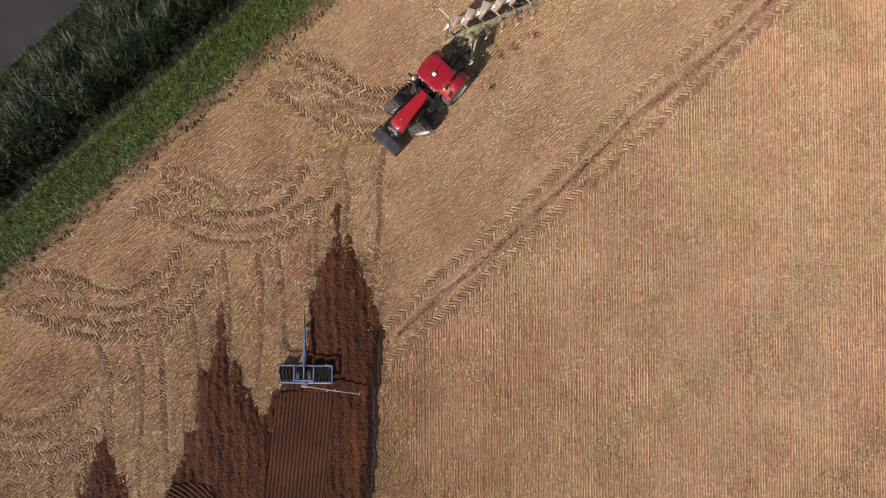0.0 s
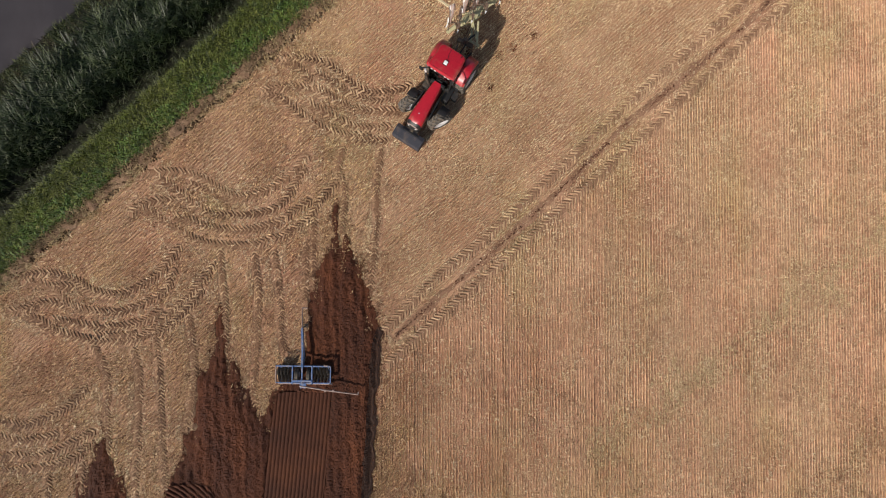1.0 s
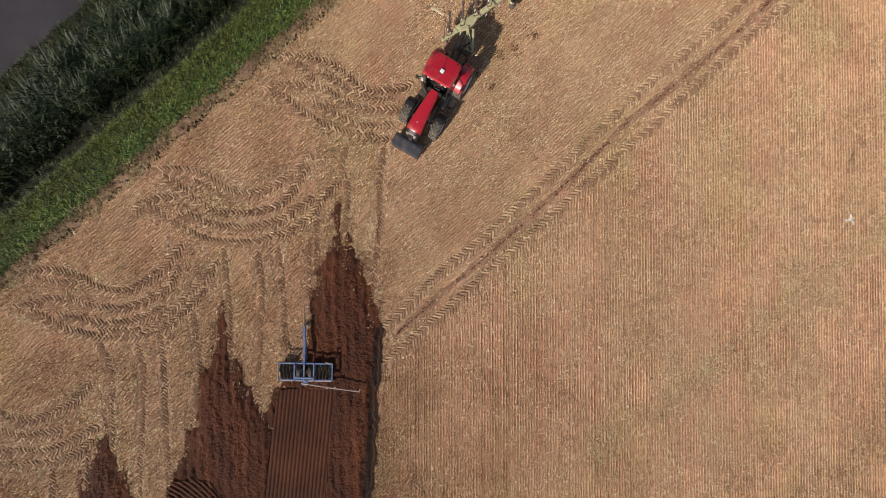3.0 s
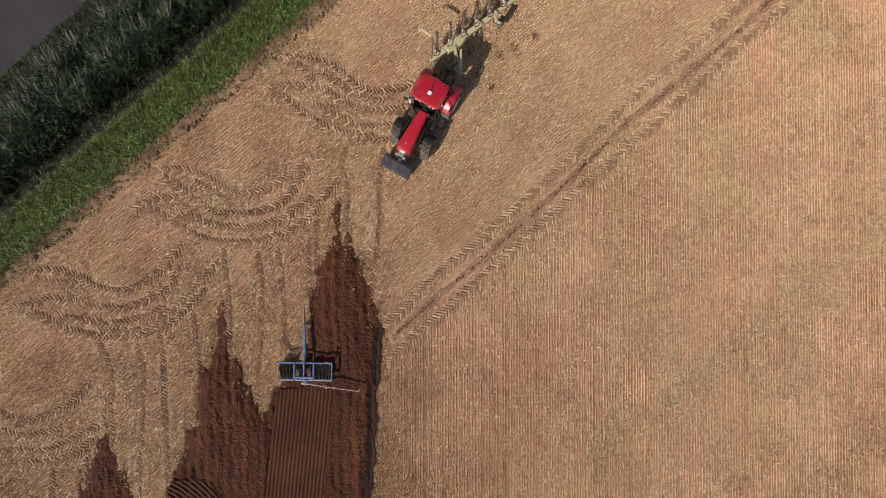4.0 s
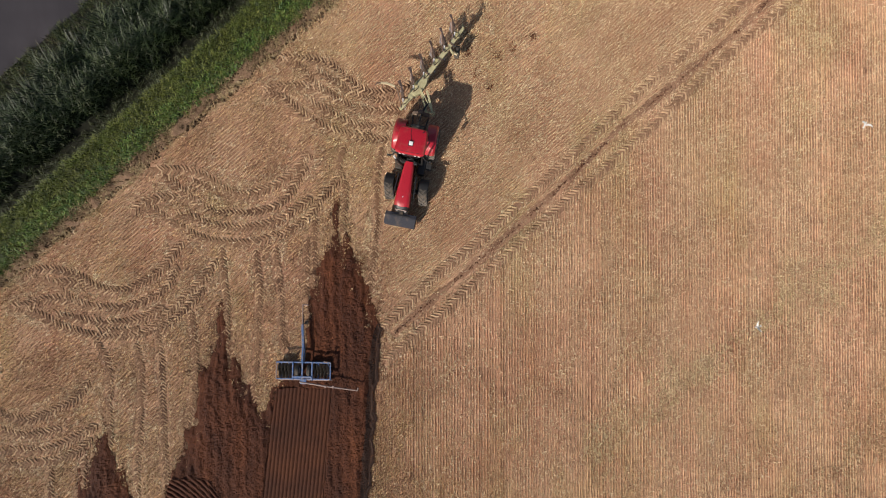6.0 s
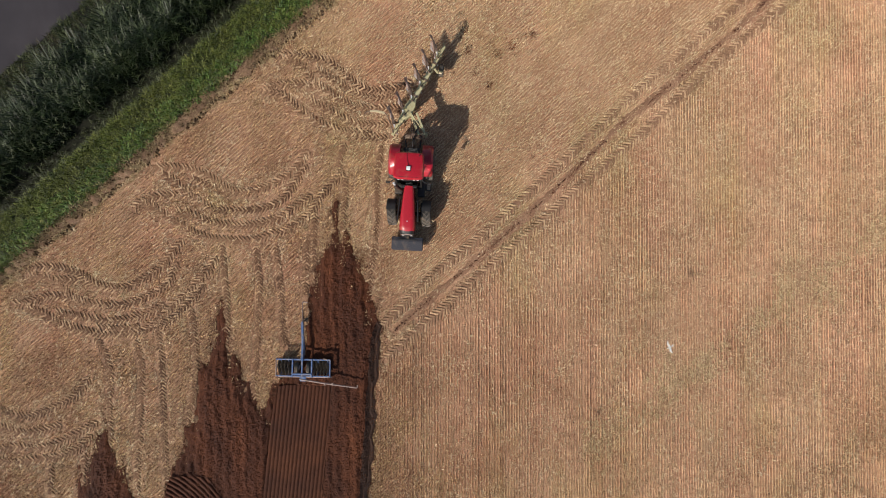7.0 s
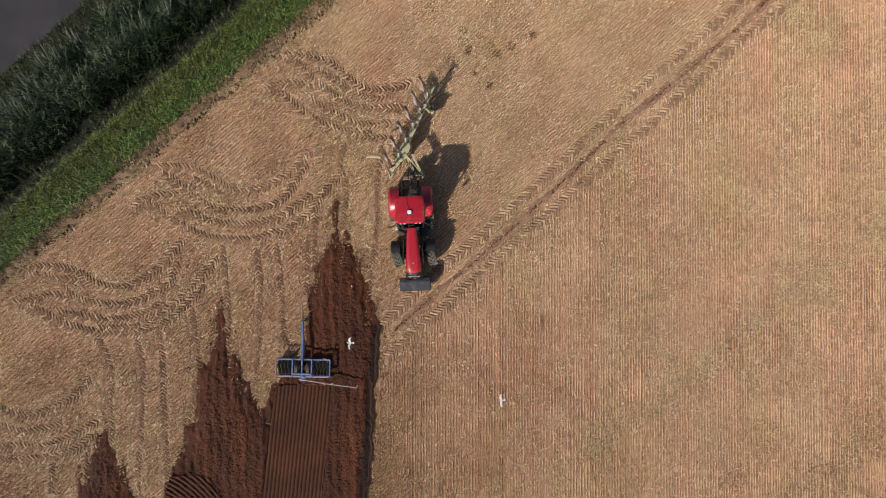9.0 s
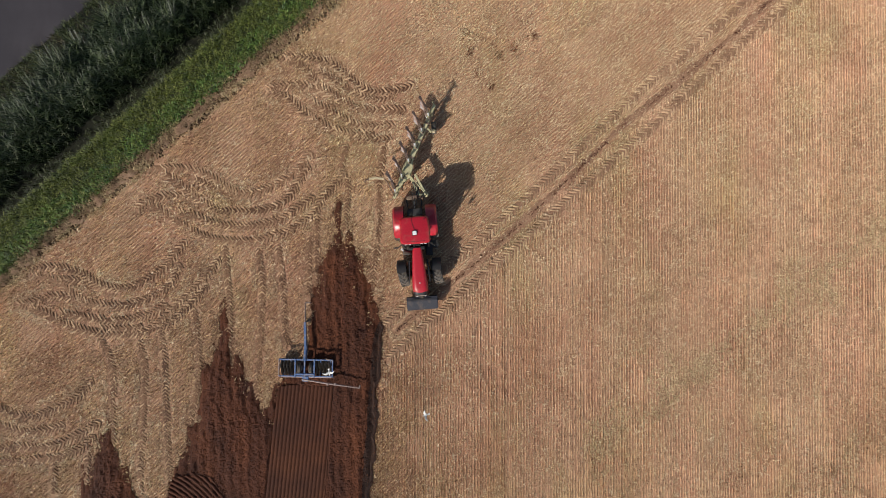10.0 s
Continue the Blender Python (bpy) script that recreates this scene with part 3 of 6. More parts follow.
def bare_strip(pts, half, label):
    """A ragged strip of trodden soil with little straw on it."""
    xy, way = smooth_line(pts, 0.10)
    r = np.random.default_rng(77)
    V, Q = [], []
    swell = 0.35 + 1.1 * vnoise(xy[:, 0], xy[:, 1], 1.4, 78)
    for (x, y), (wx, wy), f in zip(xy, way, swell):
        for u in (-1.0, -0.35, 0.35, 1.0):
            h = half * f * u * r.uniform(0.7, 1.2)
            V.append((x - wy * h, y + wx * h, (-0.02 if abs(u) == 1 else 0.012 + r.uniform(0, 0.012))))
    for k in range(len(xy) - 1):
        Q += [(4 * k + n, 4 * k + n + 4, 4 * k + n + 5, 4 * k + n + 1) for n in range(3)]
    ob = new("bare_strip", raw_mesh("bare_strip", np.array(V), np.array(Q), "bare_soil"))
    PRINTS.append(smooth_line(pts, 0.08)[0])
    return tagged(ob, label, "bare soil", kind="stuff")


bare_strip(TRAM_MID, 0.24, "bare reddish soil between the tramline's wheel tracks")
xy, way = smooth_line(TRAM_MID, 0.03)
keep = vnoise(xy[:, 0], xy[:, 1], 0.7, 31) > 0.38
xy = xy[keep] + rng.normal(0, 0.05, (keep.sum(), 2))
clods("trodden_soil", xy, rng.uniform(0.025, 0.07, len(xy)), "wet_soil", "thin line of dark trodden soil between the tramline tracks", 2)
spots = [((2.72, 9.25), 22), ((5.15, 12.15), 20), ((3.11, 11.04), 14), ((3.92, 11.53), 12), ((1.97, 10.06), 10), ((1.55, 11.30), 16), ((1.17, 12.35), 14), ((2.78, 11.53), 9), ((4.08, 11.30), 9), ((-7.24, 7.30), 6), ((3.89, -2.54), 3)]
pts = np.concatenate([np.array(c) + rng.normal(0, 0.15, (3 * n, 2)) for c, n in spots])
clods("loose_clods", pts, 0.02 + 0.05 * rng.random(len(pts)) ** 2, "crumbled_soil", "dark earth clods dropped from the plough on stubble", 3)
cx, cy = rng.uniform(-21, -3, 58000), rng.uniform(-16, 3, 58000)
ok = (ploughed_depth(cx, cy) > -0.75 * rng.random(58000) ** 3) & (tilled_depth(cx, cy) < 0.05) & (vnoise(cx, cy * 0.5, 0.6, 35) > 0.35 * rng.random(58000))
clods("soil_lumps", np.stack([cx, cy], -1)[ok], 0.012 + 0.024 * rng.random(ok.sum()) ** 3, "crumbled_soil", "broken lumps of dark red-brown ploughed earth", 4, ploughed_height)


cx, cy = rng.uniform(-21, -3, 260000), rng.uniform(-16, 3, 260000)
near = ploughed_depth(cx, cy)
ok = (near > -0.7 * rng.random(260000) ** 1.5) & (near < 0.05) & (vnoise(cx, cy * 0.25, 0.25, 40) > 0.42)
clods("soil_crumbs", np.stack([cx, cy], -1)[ok], 0.010 + 0.020 * rng.random(ok.sum()) ** 2, "crumbled_soil", "red-brown crumbs strewn on the stubble round the ploughing", 5)


# ---- stubble rows and straw ----
CELL = 0.08
WORN = np.zeros((int(64 / CELL), int(40 / CELL)), bool)      # where tyres have pressed the stubble down
for line in PRINTS:
    gx, gy = ((line[:, 0] + 32) / CELL).astype(int), ((line[:, 1] + 20) / CELL).astype(int)
    for ox in range(-3, 4):
        for oy in range(-3, 4):
            if ox * ox + oy * oy < 12:
                WORN[np.clip(gx + ox, 0, WORN.shape[0] - 1), np.clip(gy + oy, 0, WORN.shape[1] - 1)] = True


def pressed(X, Y):
    return WORN[np.clip(((X + 32) / CELL).astype(int), 0, WORN.shape[0] - 1), np.clip(((Y + 20) / CELL).astype(int), 0, WORN.shape[1] - 1)]


def on_stubble(X, Y):
    return (ploughed_depth(X, Y) < -0.05) & (beyond_edge(X, Y) < 0.25 + 0.5 * vnoise(X, Y, 0.6, 104))


def tram_side(X, Y):
    """Positive on the side of the tramline with the straight rows."""
    a, b = np.array(TRAM_MID[1]), np.array(TRAM_MID[-2])
    w = (b - a) / np.linalg.norm(b - a)
    return (X - a[0]) * w[1] - (Y - a[1]) * w[0]


def headland(X, Y):
    """Positive on clean stubble, negative where turning wheels have soiled it and the straw is also darkened for dimmer
    light; the two mingle at the line.
    """
    return X + 0.25 * Y + 4.0 + 3.2 * (vnoise(X, Y, 1.5, 36) - 0.5) + 4.0 * (vnoise(X, Y, 0.09, 37) - 0.5)


def stubble_rows(name, angle, gap, height, where, label, seed, ridge=0.035, along=0.075, stray=0.018, blades_each=3, mat="straw"):
    """Cut stalks standing in small tufts along low parallel soil ridges."""
    r = np.random.default_rng(seed)
    c, s = math.cos(angle), math.sin(angle)
    U, W = np.meshgrid(np.arange(-34, 34, 0.24), np.arange(-34, 34, gap))
    U = U + r.uniform(-0.08, 0.08, U.shape)
    strong = r.choice([0.5, 0.8, 1.0, 1.0, 1.0, 2.3], W.shape[0])[:, None]
    lane = r.normal(0, 0.010, (W.shape[0], 1))
    W = W + r.normal(0, 0.005, W.shape) + lane
    X, Y = U * c - W * s, U * s + W * c
    good = where(X, Y) & (np.abs(X) < 30) & (np.abs(Y) < 18.5) & ~pressed(X, Y)
    Hh = ridge * strong * r.uniform(0.3, 1.2, U.shape) * (0.55 + 0.9 * vnoise(X, Y, 1.3, seed + 2))
    wid = 0.032 * r.uniform(0.7, 1.2, U.shape)
    V = np.stack([np.stack([X + s * wid, Y - c * wid, X * 0 - 0.03], -1), np.stack([X, Y, Hh], -1), np.stack([X - s * wid, Y + c * wid, X * 0 - 0.03], -1)], 2)
    n, m = U.shape
    idx = np.arange(n * m * 3).reshape(n, m, 3)
    fine = good[:, :-1] & good[:, 1:]
    q = np.concatenate([np.stack([idx[:, :-1, k], idx[:, 1:, k], idx[:, 1:, k + 1], idx[:, :-1, k + 1]], -1)[fine] for k in (0, 1)])
    used = np.unique(q)
    remap = np.zeros(n * m * 3, int)
    remap[used] = np.arange(len(used))
    tagged(new("row_ridges", raw_mesh("row_ridges", V.reshape(-1, 3)[used], remap[q], "stubble")), "low soil ridges under the stubble rows", "soil", kind="stuff")
    U, W = np.meshgrid(np.arange(-34, 34, along), np.arange(-34, 34, gap))
    W = W + lane + r.normal(0, stray, W.shape)
    U = U + r.uniform(-along, along, U.shape)
    X, Y = U * c - W * s, U * s + W * c
    thick = 0.55 + 0.7 * vnoise(X, Y, 1.7, seed + 1)
    ok = where(X, Y) & (np.abs(X) < 29) & (np.abs(Y) < 17.5) & ~pressed(X, Y) & (r.random(U.shape) < thick)
    x, y, f = (np.repeat(v[ok], blades_each) for v in (X, Y, thick * strong ** 0.5))
    k = len(x)
    x, y = x + r.normal(0, 0.016, k), y + r.normal(0, 0.016, k)
    a, hh, w = r.uniform(0, np.pi, k), height * f * r.uniform(0.5, 1.3, k), r.uniform(0.007, 0.014, k)
    lx, ly = r.normal(0, 0.4, k) * hh, r.normal(0, 0.4, k) * hh
    V = np.stack([np.stack([x - np.cos(a) * w, y - np.sin(a) * w, x * 0 - 0.01], -1), np.stack([x + np.cos(a) * w, y + np.sin(a) * w, x * 0 - 0.01], -1),
                  np.stack([x + lx + np.cos(a) * w, y + ly + np.sin(a) * w, hh], -1), np.stack([x + lx - np.cos(a) * w, y + ly - np.sin(a) * w, hh], -1)], 1).reshape(-1, 3)
    ob = new(name, raw_mesh(name, V, np.arange(4 * k).reshape(-1, 4), mat))
    return tagged(ob, label, "stubble", kind="stuff")


tram_angle = math.atan2(TRAM_MID[-2][1] - TRAM_MID[1][1], TRAM_MID[-2][0] - TRAM_MID[1][0])
stubble_rows("stubble_rows", math.pi / 2, 0.155, 0.075, lambda x, y: (tram_side(x, y) > 0.15) & (x > -4.0) & on_stubble(x, y), "straight drilled rows of short pale cereal stubble", 41, 0.027, 0.075, 0.014)
stubble_rows("headland_stubble", tram_angle, 0.16, 0.085, lambda x, y: (tram_side(x, y) < -0.15) & (headland(x, y) > 0) & on_stubble(x, y), "trampled rows of cereal stubble along the headland", 43, 0.030, 0.085, 0.03, 3, "headland_straw")
stubble_rows("trodden_stubble", tram_angle, 0.17, 0.07, lambda x, y: (headland(x, y) < 0) & on_stubble(x, y), "flattened soil-stained stubble where the tractors turn, also darkened for the field's dimmer side", 45, 0.018, 0.10, 0.06, 3, "trodden_straw")


def straw_litter(name, n, where, length, seed, label, mat="straw", level=None, xs=(-27.5, 27.5), wide=1.0, grain=None):
    r = np.random.default_rng(seed)
    x, y = r.uniform(xs[0], xs[1], n), r.uniform(-16, 16, n)
    d = vnoise(x, y, 1.9, seed) * 0.75 + vnoise(x, y, 0.25, seed + 1) * 0.25
    ok = where(x, y) & (r.random(n) < np.clip((d - 0.15) * 1.9, 0.15, 1)) & (~pressed(x, y) | (r.random(n) < 0.4))
    x, y = x[ok], y[ok]
    k = len(x)
    a, ln, w = r.uniform(0, np.pi, k), length * r.gamma(4, 0.25, k), r.uniform(0.005, 0.013, k) * wide
    if grain is not None:
        a = np.where(r.random(k) < 0.7, grain + r.normal(0, 0.3, k), a)
    z, dz = r.uniform(0.01, 0.06, k) * np.where(pressed(x, y), 0.8, 1.0), r.normal(0, 0.025, k)
    z = z + (level(x, y) if level else 0)
    ux, uy = np.cos(a) * ln / 2, np.sin(a) * ln / 2
    px, py = -np.sin(a) * w, np.cos(a) * w
    V = np.stack([np.stack([x - ux - px, y - uy - py, z - dz], -1), np.stack([x + ux - px, y + uy - py, z + dz], -1),
                  np.stack([x + ux + px, y + uy + py, z + dz + 0.006], -1), np.stack([x - ux + px, y - uy + py, z - dz + 0.006], -1)], 1).reshape(-1, 3)
    ob = new(name, raw_mesh(name, V, np.arange(4 * k).reshape(-1, 4), mat))
    return tagged(ob, label, "straw", kind="stuff")


straw_litter("straw", 460000, lambda x, y: (headland(x, y) > 0) & on_stubble(x, y) & ((tram_side(x, y) < 0.2) | ((vnoise(x, y * 0.5, 2.2, 90) > 0.2) & (vnoise(x, y, 0.05, 98) > 0.35))), 0.062, 51, "loose chopped pale straw scattered over the field", "headland_straw", wide=0.85, grain=tram_angle)
straw_litter("trodden_straw", 400000, lambda x, y: (headland(x, y) <= 0) & on_stubble(x, y), 0.064, 52, "soil-stained straw lying on the turning headland, also darkened for the field's dimmer side", "trodden_straw", None, (-26.5, 2.5), 0.85, grain=tram_angle)
straw_litter("straw_wisps", 60000, on_stubble, 0.10, 56, "bright wisps of loose straw lying on the stubble", "straw_wisp", None, (-27.5, 27.5), 1.15)
straw_litter("straw_clumps", 700000, lambda x, y: (vnoise(x, y, 0.2, 99) > 0.84) & (vnoise(x, y, 2.4, 100) > 0.35) & on_stubble(x, y), 0.075, 57, "small pale clumps of straw dropped on the stubble", "straw_wisp", None, (-27.5, 27.5), 1.3)
BAND_A, BAND_B = np.array((25.23, 0.97)), np.array((12.67, -8.29))        # line of greener straw left by the combine
band_way = (BAND_B - BAND_A) / np.linalg.norm(BAND_B - BAND_A)
straw_litter("greenish_straw", 210000, lambda x, y: np.abs((x - BAND_A[0]) * band_way[1] - (y - BAND_A[1]) * band_way[0]) < 3.6 * np.clip(vnoise(x, y, 1.1, 101) * 0.6 + vnoise(x, y, 0.12, 102) * 0.6 - 0.42, 0, 1), 0.085, 58, "yellow-green straw left in a line by the combine", "greenish_straw", None, (8.0, 27.5))
dots = rng.uniform((-25, -15), (27, 15), (20000, 2))
dots = dots[on_stubble(dots[:, 0], dots[:, 1]) & (vnoise(dots[:, 0], dots[:, 1], 1.3, 97) > 0.35)]
clods("stubble_clods", dots, 0.016 + 0.028 * rng.random(len(dots)) ** 2, "track_soil", "small dry clods between the stubble", 6)
BESIDE = np.zeros_like(WORN)
for line in PRINTS[2:]:
    gx, gy = ((line[:, 0] + 32) / CELL).astype(int), ((line[:, 1] + 20) / CELL).astype(int)
    for ox in range(-7, 8):
        for oy in range(-7, 8):
            BESIDE[np.clip(gx + ox, 0, WORN.shape[0] - 1), np.clip(gy + oy, 0, WORN.shape[1] - 1)] = True


def beside_tracks(X, Y):
    return BESIDE[np.clip(((X + 32) / CELL).astype(int), 0, WORN.shape[0] - 1), np.clip(((Y + 20) / CELL).astype(int), 0, WORN.shape[1] - 1)]


straw_litter("swept_straw", 200000, lambda x, y: (x < -1.5) & on_stubble(x, y) & beside_tracks(x, y) & ~pressed(x, y) & (vnoise(x, y, 0.8, 95) > 0.45), 0.11, 54, "bright straw swept aside by turning wheels", "straw", None, (-26.5, -1.5))
straw_litter("straw_on_soil", 60000, lambda x, y: (ploughed_depth(x, y) > -0.05) & (ploughed_depth(x, y) < 0.1 + 1.6 * vnoise(x, y * 0.3, 0.45, 38) ** 4) & ((x < -8.0) | (y > -4.5)) & (tilled_depth(x, y) < 0), 0.08, 53, "stray straw mixed into the ploughed soil's rim", "trodden_straw", lambda x, y: np.maximum(ploughed_height(x, y), 0), (-22.0, -3.0))


# ---- verge: grass, weeds, reeds ----
def blades(name, n, sampler, length, width, lean, bend, mat, label, category, seed, leaves=1, wind=(0, 0)):
    """Bent tapering blades in tufts. sampler(r, n) gives places and a size factor."""
    r = np.random.default_rng(seed)
    x, y, z, f = sampler(r, n)
    x, y, z, f = (np.repeat(v, leaves) for v in (x, y, z, f))
    k = len(x)
    a = r.uniform(0, 2 * np.pi, k)
    ln = length * f * r.uniform(0.6, 1.2, k)
    t0 = np.abs(r.normal(lean, lean * 0.5, k))
    t1 = t0 + bend * r.uniform(0.5, 1.5, k)
    x0, y0 = x + r.normal(0, 0.05, k), y + r.normal(0, 0.05, k)
    start = r.uniform(0, 0.5, k) * ln * (leaves > 3)
    rows = []
    pos = np.stack([x0, y0, z + start], -1)
    for j, tilt in enumerate((t0, (t0 + t1) / 2, t1)):
        w = width * (0.7, 1.0, 0.6)[j] * r.uniform(0.7, 1.2, k)
        side = np.stack([-np.sin(a) * w, np.cos(a) * w, np.zeros(k)], -1)
        rows.append((pos - side, pos + side))
        step = ln / 3
        pos = pos + np.stack([np.sin(tilt) * np.cos(a) * step + wind[0] * step, np.sin(tilt) * np.sin(a) * step + wind[1] * step, np.cos(tilt) * step], -1)
    V = np.stack([p for pair in rows for p in pair] + [pos], 1).reshape(-1, 3)
    o = np.arange(k)[:, None] * 7
    T = np.concatenate([o + np.array(t) for t in ((0, 1, 3), (0, 3, 2), (2, 3, 5), (2, 5, 4), (4, 5, 6))])
    ob = new(name, raw_mesh(name, V, T, mat))
    return tagged(ob, label, category, kind="stuff")


def lifted(sampler, low, high):
    """The same places, raised to the upper part of the stems."""
    def sample(r, n):
        x, y, z, f = sampler(r, n)
        return x + r.normal(0, 0.12, len(x)), y + r.normal(0, 0.12, len(x)), z + r.uniform(low, high, len(x)) * f, f
    return sample


def band(d0, d1, patch=0.6, power=1.0, seed=0, s0=-6.0, s1=47.0):
    def sample(r, n):
        s, d = r.uniform(s0, s1, n), d0 + (d1 - d0) * r.random(n) ** power
        d = d + 0.35 * (vnoise(s, s * 0, 0.9, seed + 9) - 0.5)
        q = vnoise(s, d, patch, seed)
        ok = r.random(n) < 0.25 + 0.9 * q
        s, d, q = s[ok], d[ok], q[ok]
        x, y = verge_point(s, d)
        return x, y, terrain(x, y), 0.65 + 0.6 * q
    return sample


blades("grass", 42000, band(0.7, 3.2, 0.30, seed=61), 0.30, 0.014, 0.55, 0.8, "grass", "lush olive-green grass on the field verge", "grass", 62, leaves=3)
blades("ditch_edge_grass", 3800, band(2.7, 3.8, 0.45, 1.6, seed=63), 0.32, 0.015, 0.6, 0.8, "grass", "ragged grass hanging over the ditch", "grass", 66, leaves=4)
blades("verge_weeds", 4600, band(0.65, 1.9, 0.35, 0.8, seed=64), 0.22, 0.034, 0.8, 0.7, "weed_leaf", "broad-leaved green weeds along the verge", "weeds", 65, leaves=5)
blades("pale_weeds", 2600, band(1.0, 3.7, 0.4, seed=87), 0.22, 0.020, 0.8, 0.6, "pale_leaf", "yellow-green tufts of weeds on the verge", "weeds", 88, leaves=5)
blades("ditch_grass", 3000, band(3.0, 4.7, 0.35, seed=67), 0.40, 0.016, 0.6, 0.7, "ditch_leaf", "ditch grass, its green darkened to stand in for shade", "grass", 68, leaves=4)
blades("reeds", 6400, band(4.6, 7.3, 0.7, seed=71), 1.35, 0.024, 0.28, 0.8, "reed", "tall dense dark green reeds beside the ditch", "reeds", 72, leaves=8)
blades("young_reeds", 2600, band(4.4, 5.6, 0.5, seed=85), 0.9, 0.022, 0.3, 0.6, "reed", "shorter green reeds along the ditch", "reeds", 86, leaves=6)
blades("reed_leaves", 5200, lifted(band(4.6, 7.3, 0.7, seed=71), 0.75, 1.30), 0.34, 0.020, 0.9, 0.9, "reed_plume", "silvery drooping leaf tips above the reeds", "reeds", 73, leaves=3)
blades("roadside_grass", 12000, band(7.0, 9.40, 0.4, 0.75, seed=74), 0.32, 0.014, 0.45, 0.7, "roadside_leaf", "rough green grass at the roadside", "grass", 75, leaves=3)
blades("brown_grass", 4500, band(7.6, 9.40, 0.6, 0.8, seed=80), 0.30, 0.012, 0.5, 0.6, "brown_grass", "withered brown grass between reeds and road", "grass", 81, leaves=3)
blades("dry_grass", 13000, band(-0.1, 0.8, 0.5, seed=77), 0.24, 0.013, 0.9, 0.5, "dry_grass", "bleached dry grass along the field's rim", "grass", 78, leaves=2)
blades("rim_tussocks", 9000, band(0.3, 0.9, 0.45, seed=83), 0.24, 0.016, 0.7, 0.6, "rim_grass", "brown tussocks along the field's rim", "grass", 84, leaves=3)
rs, rd = rng.uniform(-4, 45, 5000), np.where(rng.random(5000) < 0.6, 0.62, 0.12) + 0.09 * rng.normal(0, 1, 5000)
rx, ry = verge_point(rs, rd + 0.3 * (vnoise(rs, rs * 0, 1.1, 39) - 0.5))
clods("rim_clods", np.stack([rx, ry], -1), 0.03 + 0.11 * rng.random(5000) ** 2, "rim_soil", "brown earth lumps thrown up along the field's rim", 8, terrain)


